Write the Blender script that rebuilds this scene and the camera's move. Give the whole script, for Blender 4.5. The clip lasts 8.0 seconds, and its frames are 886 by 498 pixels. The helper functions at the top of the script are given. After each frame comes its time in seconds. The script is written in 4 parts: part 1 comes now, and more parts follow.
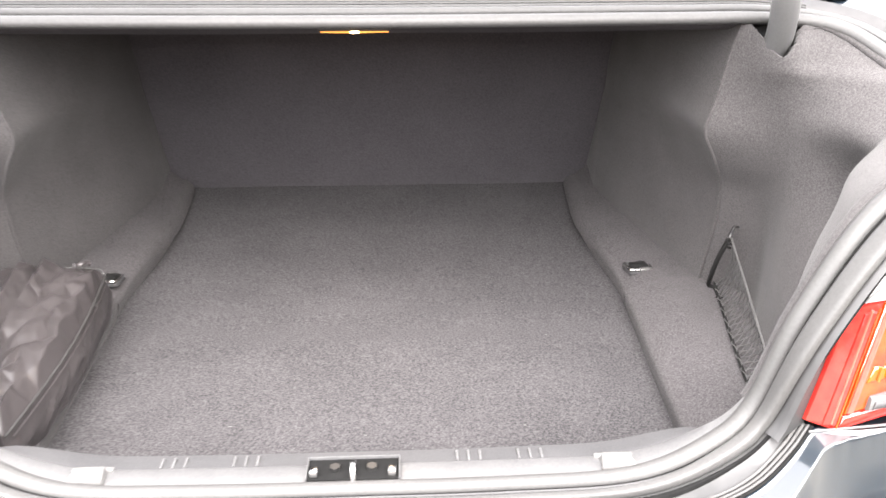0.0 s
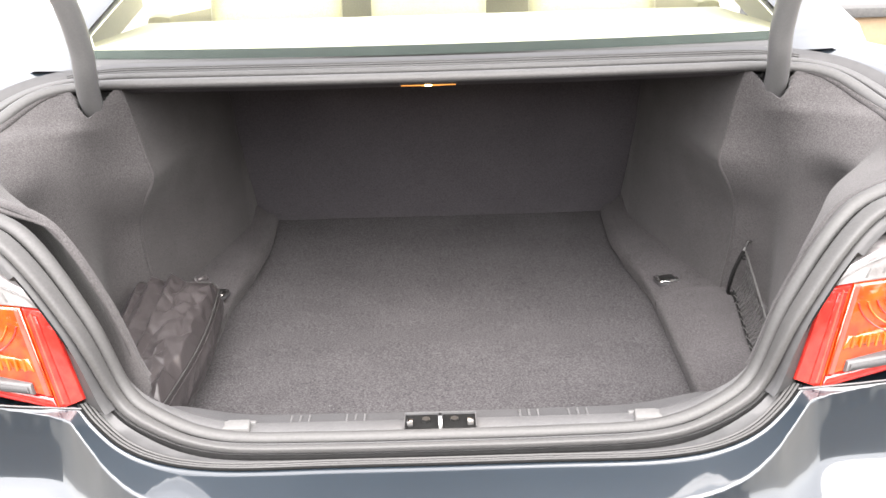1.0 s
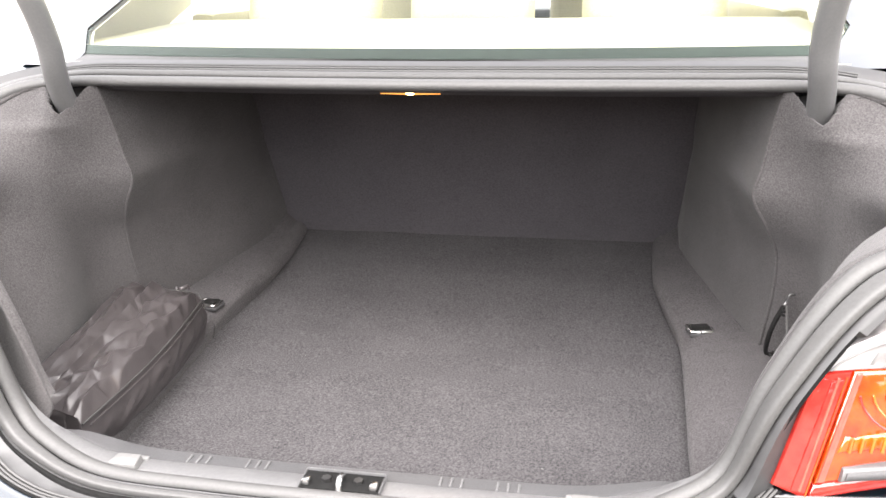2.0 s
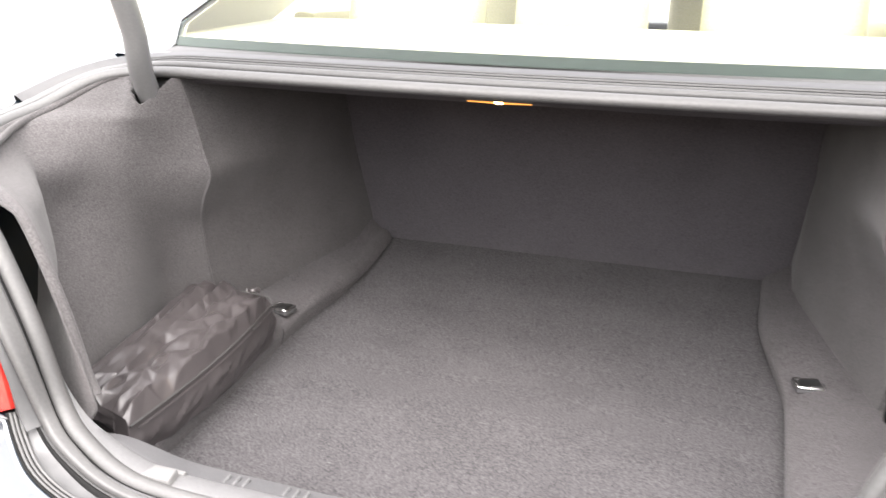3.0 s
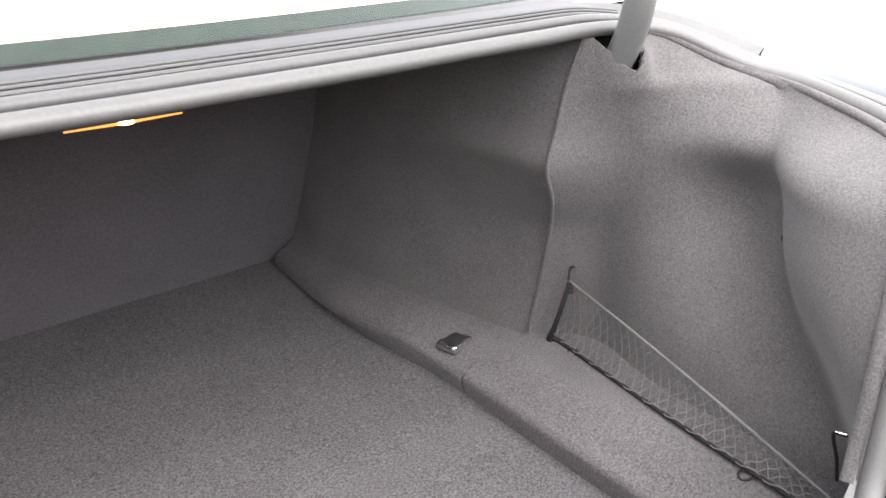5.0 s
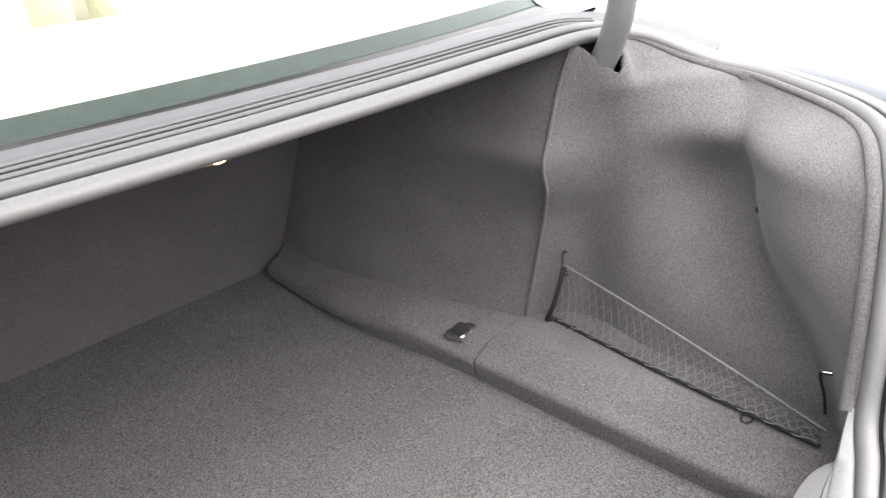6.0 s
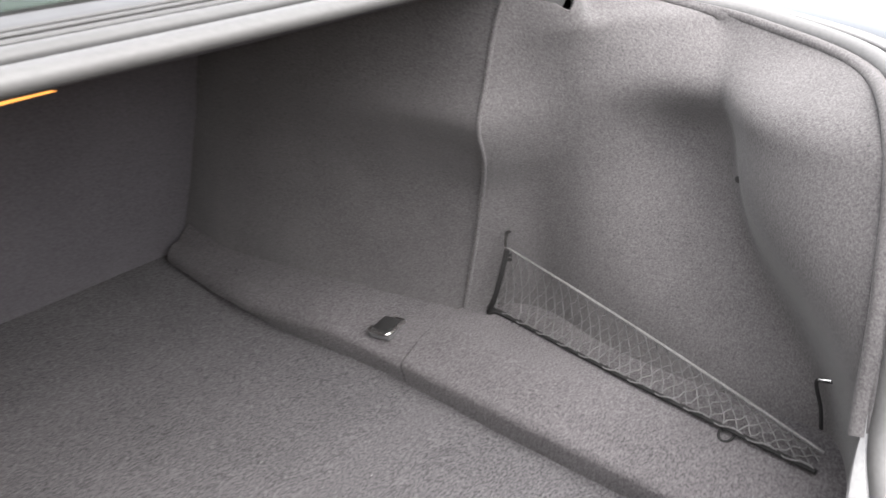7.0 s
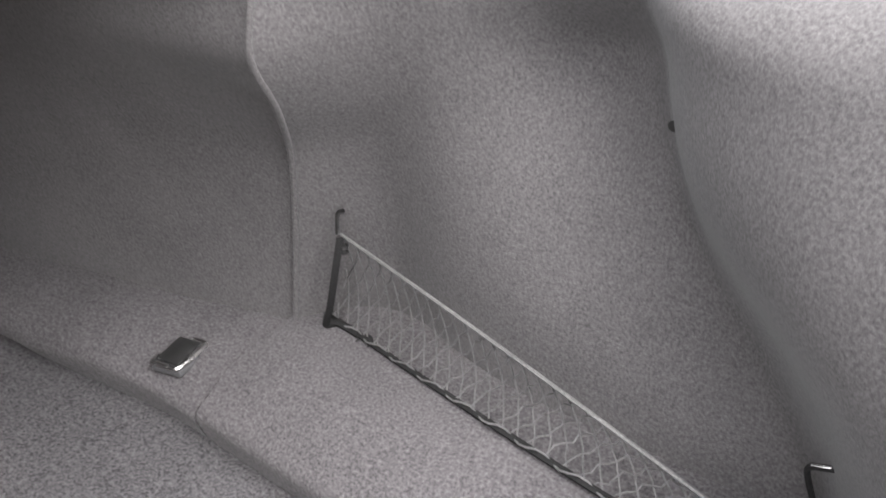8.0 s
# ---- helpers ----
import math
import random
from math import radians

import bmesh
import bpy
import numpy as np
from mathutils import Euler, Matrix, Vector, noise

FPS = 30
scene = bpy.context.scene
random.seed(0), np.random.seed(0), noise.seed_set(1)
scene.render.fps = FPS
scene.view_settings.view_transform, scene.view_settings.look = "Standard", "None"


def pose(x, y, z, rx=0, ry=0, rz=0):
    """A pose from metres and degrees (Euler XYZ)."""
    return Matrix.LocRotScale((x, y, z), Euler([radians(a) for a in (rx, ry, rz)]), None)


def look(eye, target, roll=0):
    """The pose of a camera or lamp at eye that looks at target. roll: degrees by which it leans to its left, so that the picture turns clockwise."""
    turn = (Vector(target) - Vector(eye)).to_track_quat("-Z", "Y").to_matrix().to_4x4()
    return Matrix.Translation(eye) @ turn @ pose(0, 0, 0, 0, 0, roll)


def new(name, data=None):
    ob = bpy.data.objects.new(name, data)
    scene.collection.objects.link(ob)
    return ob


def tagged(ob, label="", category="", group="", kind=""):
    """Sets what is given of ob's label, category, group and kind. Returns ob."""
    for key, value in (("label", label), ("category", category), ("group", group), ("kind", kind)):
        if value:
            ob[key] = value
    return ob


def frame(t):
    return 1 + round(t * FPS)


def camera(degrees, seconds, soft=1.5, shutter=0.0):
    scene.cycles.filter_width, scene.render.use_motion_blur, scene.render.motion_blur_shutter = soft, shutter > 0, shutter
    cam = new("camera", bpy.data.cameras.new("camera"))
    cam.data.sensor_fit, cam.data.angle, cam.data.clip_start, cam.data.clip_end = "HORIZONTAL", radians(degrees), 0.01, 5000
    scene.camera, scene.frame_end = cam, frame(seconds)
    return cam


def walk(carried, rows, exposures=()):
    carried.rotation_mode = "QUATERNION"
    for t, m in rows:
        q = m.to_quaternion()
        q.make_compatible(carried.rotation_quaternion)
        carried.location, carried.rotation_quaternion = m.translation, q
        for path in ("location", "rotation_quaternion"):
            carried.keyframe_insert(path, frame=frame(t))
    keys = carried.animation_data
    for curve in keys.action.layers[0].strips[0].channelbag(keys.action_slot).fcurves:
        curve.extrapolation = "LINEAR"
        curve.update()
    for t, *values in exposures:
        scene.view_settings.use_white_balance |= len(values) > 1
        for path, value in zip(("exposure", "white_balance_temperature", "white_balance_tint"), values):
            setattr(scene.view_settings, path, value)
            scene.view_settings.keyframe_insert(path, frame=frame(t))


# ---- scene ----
cam = camera(57.3, 8.0, shutter=0.3)
PATH = [
    (0, (0.064, -0.743, 1.27), (0.149, 1.098, 0.493), -0.0),
    (0.5, (0.024, -0.92, 1.296), (0.053, 0.955, 0.6), -1.3),
    (1, (0.014, -1.009, 1.316), (0.008, 0.875, 0.643), -1.7),
    (1.2, (0.021, -1.004, 1.316), (-0.007, 0.883, 0.653), -1.4),
    (2.3, (0.363, -0.773, 1.282), (-0.118, 1.06, 0.642), -0.7),
    (2.5, (0.386, -0.767, 1.285), (-0.165, 1.046, 0.644), -0.2),
    (3, (0.286, -0.712, 1.272), (-0.295, 1.097, 0.647), 1.1),
    (3.5, (0.012, -0.617, 1.26), (-0.094, 1.291, 0.672), -2.7),
    (4, (-0.104, -0.464, 1.245), (0.261, 1.395, 0.606), -4.5),
    (4.5, (-0.125, -0.258, 1.239), (0.765, 1.391, 0.54), -3.1),
    (4.7, (-0.155, -0.236, 1.232), (0.887, 1.314, 0.517), -1.9),
    (5.8, (-0.382, -0.192, 1.303), (0.923, 1.117, 0.538), -4.7),
    (6, (-0.384, -0.19, 1.3), (0.93, 1.106, 0.53), -5.0),
    (6.5, (-0.357, -0.156, 1.267), (0.996, 1.098, 0.494), -4.4),
    (7, (-0.196, -0.092, 1.214), (1.156, 1.128, 0.386), -4.5),
    (7.5, (0.056, 0.007, 1.154), (1.438, 1.149, 0.267), -6.1),
    (8, (0.164, 0.037, 1.109), (1.502, 1.119, 0.089), -6.3),
]
STOPS = [(0.0, 3.66), (0.3, 3.60), (0.5, 3.47), (1.0, 3.10), (2.5, 3.34), (3.0, 3.38), (3.5, 3.50), (4.0, 3.50), (4.5, 3.34), (6.0, 3.35), (7.0, 3.42), (7.5, 3.40), (8.0, 3.40)]
walk(cam, [(t, look(eye, target, roll)) for t, eye, target, roll in PATH], [(t, v, 6750 if t < 3.2 else 6600 if t < 7.7 else 6540, 13 if t < 3.2 else 11.5) for t, v in STOPS])

# ---- light ----
world = bpy.data.worlds.new("world")
scene.world = world
world.use_nodes = True
wn, wl = world.node_tree.nodes, world.node_tree.links
sky = wn.new("ShaderNodeTexSky")
sky.sky_type = "NISHITA"
sky.sun_disc = False
sky.sun_elevation, sky.sun_rotation = radians(62), radians(203)
sky.dust_density, sky.air_density = 1.0, 1.0
grey = wn.new("ShaderNodeHueSaturation")
grey.inputs["Saturation"].default_value = 0.12
wl.new(sky.outputs[0], grey.inputs["Color"])
up_axis, split_axis, rise, veil = (wn.new("ShaderNode" + k) for k in ("TexCoord", "SeparateXYZ", "MapRange", "VectorMath"))
veil.operation = "SCALE"
rise.inputs["To Min"].default_value, rise.inputs["To Max"].default_value = 0.75, 1.30
wl.new(up_axis.outputs["Generated"], split_axis.inputs[0])
wl.new(split_axis.outputs["Z"], rise.inputs["Value"])
wl.new(grey.outputs[0], veil.inputs[0])
wl.new(rise.outputs[0], veil.inputs["Scale"])
wl.new(veil.outputs[0], wn["Background"].inputs[0])
wn["Background"].inputs[1].default_value = 0.15
sun = new("sun", bpy.data.lights.new("sun", "SUN"))
sun.data.energy, sun.data.angle, sun.data.color = 1.1, radians(80), (1.0, 0.97, 0.93)
sun.matrix_world = look((1.0, -2.3, 5.0), (0, 0.2, 0.8))


# ---- materials ----
def material(name, base, rough=0.6, metal=0.0, coat=0.0, spec=0.5):
    m = bpy.data.materials.new(name)
    m.use_nodes = True
    b = m.node_tree.nodes["Principled BSDF"]
    b.inputs["Base Color"].default_value = (*base, 1)
    b.inputs["Roughness"].default_value = rough
    b.inputs["Metallic"].default_value = metal
    b.inputs["Coat Weight"].default_value = coat
    b.inputs["Coat Roughness"].default_value = 0.03
    b.inputs["Coat IOR"].default_value = 1.8
    b.inputs["Specular IOR Level"].default_value = spec
    return m


def mottle(m, dark, light, fine, broad, bump=0.0, distance=0.001, rough=None, detail=3.0, mid=0.5, broad_share=0.35, spread=0.18, grain=0.5):
    """Two scales of variation between two colours, and a bump from the fine one."""
    n, l = m.node_tree.nodes, m.node_tree.links
    b = n["Principled BSDF"]
    co = n.new("ShaderNodeTexCoord")
    a, c = n.new("ShaderNodeTexNoise"), n.new("ShaderNodeTexNoise")
    a.inputs["Scale"].default_value, a.inputs["Detail"].default_value, a.inputs["Roughness"].default_value = fine, detail, grain
    c.inputs["Scale"].default_value, c.inputs["Detail"].default_value = broad, 4.0
    for t in (a, c):
        l.new(co.outputs["Object"], t.inputs["Vector"])
    mix = n.new("ShaderNodeMix")
    mix.inputs[0].default_value = broad_share
    l.new(a.outputs["Fac"], mix.inputs[2])
    l.new(c.outputs["Fac"], mix.inputs[3])
    ramp = n.new("ShaderNodeValToRGB")
    ramp.color_ramp.elements[0].position, ramp.color_ramp.elements[1].position = mid - spread, mid + spread
    ramp.color_ramp.elements[0].color, ramp.color_ramp.elements[1].color = (*dark, 1), (*light, 1)
    l.new(mix.outputs[0], ramp.inputs[0])
    l.new(ramp.outputs[0], b.inputs["Base Color"])
    if bump:
        bp = n.new("ShaderNodeBump")
        bp.inputs["Strength"].default_value, bp.inputs["Distance"].default_value = bump, distance
        l.new(a.outputs["Fac"], bp.inputs["Height"])
        l.new(bp.outputs[0], b.inputs["Normal"])
    if rough:
        rr = n.new("ShaderNodeMapRange")
        rr.inputs["To Min"].default_value, rr.inputs["To Max"].default_value = rough
        l.new(c.outputs["Fac"], rr.inputs["Value"])
        l.new(rr.outputs[0], b.inputs["Roughness"])
    return m


def fuzz(m, weight):
    b = m.node_tree.nodes["Principled BSDF"]
    b.inputs["Sheen Weight"].default_value = weight
    b.inputs["Sheen Roughness"].default_value = 0.5
    return m


carpet = fuzz(mottle(material("carpet", (0.08, 0.08, 0.08), 0.95, spec=0.1), (0.0135, 0.0130, 0.0141), (0.080, 0.0763, 0.0797), 330, 7, 0.8, 0.0018, broad_share=0.10, detail=8.0, spread=0.135, grain=0.66), 0.06)
lining = fuzz(mottle(material("lining", (0.09, 0.09, 0.09), 0.95, spec=0.1), (0.029, 0.0276, 0.0281), (0.092, 0.0870, 0.0876), 420, 9, 0.5, 0.0012, broad_share=0.18, detail=8.0, spread=0.18, grain=0.66), 0.10)
sill_felt = fuzz(mottle(material("sill_felt", (0.08, 0.08, 0.08), 0.95, spec=0.1), (0.020, 0.0188, 0.0198), (0.094, 0.0883, 0.0911), 360, 8, 0.8, 0.0018, broad_share=0.14, detail=8.0, spread=0.165, grain=0.66), 0.06)
panel_felt = mottle(material("panel_felt", (0.05, 0.05, 0.05), 0.95, spec=0.1), (0.054, 0.0510, 0.0555), (0.086, 0.0812, 0.0875), 260, 5, 0.4, 0.001)
rubber = mottle(material("rubber", (0.06, 0.06, 0.06), 0.45), (0.050, 0.0493, 0.0490), (0.067, 0.0660, 0.0655), 260, 6, 0.06, 0.0002, rough=(0.50, 0.62))
# near-black that stands in for shade in the seals' gaps; also latch plate, trim joints
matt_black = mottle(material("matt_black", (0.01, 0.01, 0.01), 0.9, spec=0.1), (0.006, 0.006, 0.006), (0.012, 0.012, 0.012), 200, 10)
# darker copy of dark_paint: shade on the rear-facing flange put into its colour
shaded_flange_paint = mottle(material("shaded_flange_paint", (0.02, 0.02, 0.02), 0.5), (0.030, 0.030, 0.031), (0.044, 0.0435, 0.044), 60, 8, rough=(0.45, 0.6))
beam_paint = mottle(material("beam_paint", (0.035, 0.035, 0.035), 0.45), (0.024, 0.0235, 0.0245), (0.036, 0.0355, 0.0365), 60, 8, rough=(0.40, 0.52))
dark_paint = mottle(material("dark_paint", (0.05, 0.05, 0.05), 0.5), (0.045, 0.045, 0.046), (0.07, 0.070, 0.071), 40, 5, rough=(0.45, 0.6))
paint = mottle(material("paint", (0.003, 0.006, 0.008), 0.35, coat=1.0), (0.0030, 0.0075, 0.0125), (0.0055, 0.0120, 0.0190), 900, 4, rough=(0.25, 0.35))
grey_plastic = mottle(material("grey_plastic", (0.2, 0.2, 0.2), 0.45), (0.072, 0.072, 0.074), (0.102, 0.101, 0.102), 300, 12, 0.2, 0.0004, rough=(0.35, 0.55))
dark_plastic = mottle(material("dark_plastic", (0.07, 0.07, 0.07), 0.6), (0.034, 0.034, 0.036), (0.058, 0.057, 0.059), 500, 10, 0.5, 0.0006, rough=(0.5, 0.7))
black_plastic = mottle(material("black_plastic", (0.012, 0.012, 0.012), 0.4), (0.008, 0.008, 0.008), (0.018, 0.018, 0.018), 200, 10, rough=(0.3, 0.5))
pale_trim = mottle(material("pale_trim", (0.3, 0.3, 0.3), 0.4), (0.17, 0.168, 0.160), (0.22, 0.217, 0.207), 200, 10, rough=(0.3, 0.45))
stop_rubber = mottle(material("stop_rubber", (0.42, 0.41, 0.4), 0.6), (0.105, 0.104, 0.103), (0.135, 0.133, 0.131), 150, 20)
steel = mottle(material("steel", (0.6, 0.6, 0.6), 0.25, metal=1.0), (0.5, 0.5, 0.5), (0.68, 0.67, 0.66), 80, 15, rough=(0.15, 0.35))
pin_steel = mottle(material("pin_steel", (0.2, 0.2, 0.2), 0.35, metal=1.0), (0.10, 0.10, 0.10), (0.20, 0.198, 0.195), 90, 20, rough=(0.25, 0.4))
hinge_paint = mottle(material("hinge_paint", (0.12, 0.12, 0.12), 0.45), (0.080, 0.080, 0.081), (0.096, 0.095, 0.095), 300, 8, rough=(0.35, 0.45))
nylon = mottle(material("nylon", (0.02, 0.02, 0.02), 0.38), (0.030, 0.0268, 0.0274), (0.047, 0.0418, 0.0428), 900, 12, 0.15, 0.0003, rough=(0.28, 0.38))
zip_tape = mottle(material("zip_tape", (0.05, 0.05, 0.05), 0.6), (0.022, 0.0215, 0.021), (0.045, 0.044, 0.043), 600, 30)
cord_light = mottle(material("cord_light", (0.3, 0.3, 0.3), 0.7), (0.040, 0.040, 0.040), (0.10, 0.098, 0.096), 500, 30)
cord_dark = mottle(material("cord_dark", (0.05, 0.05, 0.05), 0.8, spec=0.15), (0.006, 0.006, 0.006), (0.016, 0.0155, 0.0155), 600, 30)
cord_mesh = mottle(material("cord_mesh", (0.12, 0.12, 0.12), 0.7), (0.040, 0.040, 0.040), (0.090, 0.088, 0.087), 500, 30)
cream = mottle(material("cream", (0.62, 0.6, 0.46), 0.7), (0.55, 0.53, 0.41), (0.63, 0.61, 0.48), 300, 6, 0.2, 0.0005)
tan_leather = mottle(material("tan_leather", (0.5, 0.46, 0.28), 0.5), (0.44, 0.41, 0.24), (0.55, 0.51, 0.32), 200, 6, 0.2, 0.0005)
dash_dark = mottle(material("dash_dark", (0.05, 0.06, 0.06), 0.5), (0.04, 0.045, 0.045), (0.07, 0.075, 0.075), 100, 6)
red_lens = mottle(material("red_lens", (0.6, 0.03, 0.02), 0.12, coat=0.6), (0.30, 0.010, 0.008), (0.46, 0.030, 0.020), 60, 9, 0.5, 0.004)
amber_lens = mottle(material("amber_lens", (0.8, 0.2, 0.02), 0.12, coat=0.6), (0.30, 0.058, 0.004), (0.46, 0.115, 0.009), 50, 11, 0.5, 0.004)
clear_lens = mottle(material("clear_lens", (0.75, 0.75, 0.75), 0.12, coat=0.6), (0.10, 0.095, 0.097), (0.34, 0.325, 0.325), 40, 12, 0.5, 0.004)
frit_black = mottle(material("frit_black", (0.02, 0.03, 0.03), 0.7, spec=0.05), (0.034, 0.045, 0.039), (0.046, 0.060, 0.052), 40, 6)
concrete = mottle(material("concrete", (0.05, 0.05, 0.05), 0.9), (0.15, 0.138, 0.12), (0.21, 0.196, 0.172), 60, 0.6, 0.4, 0.004)
stone = mottle(material("stone", (0.45, 0.36, 0.25), 0.85), (0.22, 0.155, 0.095), (0.25, 0.178, 0.112), 30, 0.7, 0.3, 0.003)
coping = mottle(material("coping", (0.2, 0.2, 0.2), 0.8), (0.05, 0.05, 0.05), (0.08, 0.078, 0.075), 30, 2, 0.3, 0.003)

glass = bpy.data.materials.new("glass")
glass.use_nodes = True
gn, gl = glass.node_tree.nodes, glass.node_tree.links
gn.clear()
clear, gloss, mixer, rim_gain, surface = (gn.new("ShaderNode" + k) for k in ("BsdfTransparent", "BsdfGlossy", "MixShader", "Fresnel", "OutputMaterial"))
clear.inputs[0].default_value, gloss.inputs["Roughness"].default_value = (0.92, 0.96, 0.93, 1), 0.01
rim_gain.inputs["IOR"].default_value = 1.17
gl.new(rim_gain.outputs[0], mixer.inputs[0])
gl.new(clear.outputs[0], mixer.inputs[1])
gl.new(gloss.outputs[0], mixer.inputs[2])
gl.new(mixer.outputs[0], surface.inputs["Surface"])

pink_lens = mottle(material("pink_lens", (0.5, 0.12, 0.1), 0.12, coat=0.6), (0.34, 0.05, 0.035), (0.46, 0.085, 0.06), 60, 9)
deep_red = mottle(material("deep_red", (0.4, 0.03, 0.01), 0.12, coat=0.6), (0.30, 0.014, 0.003), (0.55, 0.075, 0.006), 34, 14, 0.8, 0.006)

bulb_glow = material("bulb_glow", (0.45, 0.2, 0.06), 0.4)
gb = bulb_glow.node_tree.nodes["Principled BSDF"]
gb.inputs["Emission Color"].default_value, gb.inputs["Emission Strength"].default_value = (1.0, 0.38, 0.07, 1), 0.15


hot_bulb = material("hot_bulb", (1.0, 0.8, 0.5), 0.4)
gb = hot_bulb.node_tree.nodes["Principled BSDF"]
gb.inputs["Emission Color"].default_value, gb.inputs["Emission Strength"].default_value = (1.0, 0.62, 0.25, 1), 3.0


fence_wood = mottle(material("fence_wood", (0.1, 0.07, 0.05), 0.8), (0.14, 0.108, 0.082), (0.21, 0.165, 0.128), 40, 3, 0.3, 0.003)
lid_felt = mottle(material("lid_felt", (0.03, 0.03, 0.03), 0.95, spec=0.1), (0.018, 0.018, 0.019), (0.034, 0.033, 0.034), 200, 5)


# ---- mesh helpers ----
def finish(name, bm, mat, parent=None, label="", smooth=True):
    me = bpy.data.meshes.new(name)
    bmesh.ops.recalc_face_normals(bm, faces=bm.faces)
    bm.to_mesh(me)
    bm.free()
    me.materials.append(mat)
    if smooth:
        me.polygons.foreach_set("use_smooth", [True] * len(me.polygons))
        me.set_sharp_from_angle(angle=radians(40))
    ob = new(name, me)
    if parent:
        ob.parent = parent
    if label:
        tagged(ob, label)
    return ob


def part(name, bm, mat, parent, label="", smooth=True):
    return finish(name, bm, mat, parent, label, smooth)


def thing(name, place, label, category, group=""):
    e = new(name)
    e.empty_display_size = 0.05
    e.location = place
    return tagged(e, label, category, group)


def grid(rows, closed=False, bm=None):
    """Quads between rows of points; closed joins each row's end to its start."""
    bm = bm or bmesh.new()
    vs = [[bm.verts.new(p) for p in r] for r in rows]
    for a, b in zip(vs, vs[1:]):
        k = len(a)
        for j in range(k if closed else k - 1):
            bm.faces.new((a[j], a[(j + 1) % k], b[(j + 1) % k], b[j]))
    return bm


def lerp(table, t):
    """Straight interpolation in a short table of (t, value)."""
    if t <= table[0][0]:
        return table[0][1]
    for (a, u), (b, v) in zip(table, table[1:]):
        if t <= b:
            return u + (v - u) * (t - a) / (b - a)
    return table[-1][1]


def ease(table, t):
    """The same, smoothly (Catmull-Rom over the table's steps)."""
    n = len(table)
    if t <= table[0][0]:
        return table[0][1]
    if t >= table[-1][0]:
        return table[-1][1]
    i = max(k for k in range(n - 1) if table[k][0] <= t)
    (a, u), (b, v) = table[i], table[i + 1]
    def slope(k):
        if 0 < k < n - 1:
            return (table[k + 1][1] - table[k - 1][1]) / (table[k + 1][0] - table[k - 1][0])
        k = min(max(k, 0), n - 2)
        return (table[k + 1][1] - table[k][1]) / (table[k + 1][0] - table[k][0])
    h, s = b - a, (t - a) / (b - a)
    return ((2 * s**3 - 3 * s**2 + 1) * u + (s**3 - 2 * s**2 + s) * h * slope(i)
            + (-2 * s**3 + 3 * s**2) * v + (s**3 - s**2) * h * slope(i + 1))


def spline(points, per):
    """Catmull-Rom through points of any length, open."""
    P = [Vector(p) for p in points]
    out = []
    for i in range(len(P) - 1):
        p0, p1, p2, p3 = P[max(i - 1, 0)], P[i], P[i + 1], P[min(i + 2, len(P) - 1)]
        for k in range(per):
            s = k / per
            out.append(0.5 * (2 * p1 + (p2 - p0) * s + (2 * p0 - 5 * p1 + 4 * p2 - p3) * s * s + (3 * p1 - p0 - 3 * p2 + p3) * s**3))
    out.append(P[-1])
    return out


def tube(points, radius, sides=8, bm=None, closed=False, flat=1.0):
    """A round cord along points."""
    bm = bm or bmesh.new()
    P = [Vector(p) for p in points]
    n = len(P)
    start = len(bm.verts)
    side = None
    rows = []
    for i, p in enumerate(P):
        t = (P[(i + 1) % n] - P[i - 1] if closed else P[min(i + 1, n - 1)] - P[max(i - 1, 0)]).normalized()
        if side is None:
            side = t.orthogonal().normalized()
        side = (side - t * side.dot(t)).normalized()
        up = t.cross(side)
        r = radius(i / max(n - 1, 1)) if callable(radius) else radius
        rows.append([p + side * r * math.cos(a) + up * r * flat * math.sin(a) for a in (2 * math.pi * k / sides for k in range(sides))])
    if closed:
        rows.append(rows[0])
    vs = [[bm.verts.new(q) for q in r] for r in (rows[:-1] if closed else rows)]
    if closed:
        vs.append(vs[0])
    for a, b in zip(vs, vs[1:]):
        for j in range(sides):
            bm.faces.new((a[j], a[(j + 1) % sides], b[(j + 1) % sides], b[j]))
    if not closed:
        bm.faces.new(vs[0])
        bm.faces.new(vs[-1])
    return bm


def box(size, centre=(0, 0, 0), bevel=0.002, bm=None, turn=None, segments=2):
    """A bevelled block."""
    one = bmesh.new()
    bmesh.ops.create_cube(one, size=1.0)
    bmesh.ops.scale(one, vec=size, verts=one.verts)
    if bevel:
        bmesh.ops.bevel(one, geom=one.edges[:], offset=min(bevel, min(size) * 0.45), segments=segments, profile=0.5, affect="EDGES")
    if turn:
        bmesh.ops.transform(one, matrix=turn, verts=one.verts)
    bmesh.ops.translate(one, vec=centre, verts=one.verts)
    if bm is None:
        return one
    me = bpy.data.meshes.new("block")
    one.to_mesh(me)
    one.free()
    bm.from_mesh(me)
    bpy.data.meshes.remove(me)
    return bm


def slab(outline, lower, upper, bevel=0.003):
    """A plate from a flat outline of (x, y), between two heights."""
    bm = bmesh.new()
    f = bm.faces.new([bm.verts.new((x, y, lower)) for x, y in outline])
    up = bmesh.ops.extrude_face_region(bm, geom=[f])
    bmesh.ops.translate(bm, vec=(0, 0, upper - lower), verts=[v for v in up["geom"] if isinstance(v, bmesh.types.BMVert)])
    if bevel:
        bmesh.ops.bevel(bm, geom=bm.edges[:], offset=bevel, segments=2, profile=0.5, affect="EDGES")
    return bm


# ---- shape of the luggage space ----
FLOOR = 0.575
SILL = 0.635


def floor_z(y):
    return ease([(0.0, FLOOR), (0.5, FLOOR), (0.75, 0.588), (1.19, 0.640)], y)


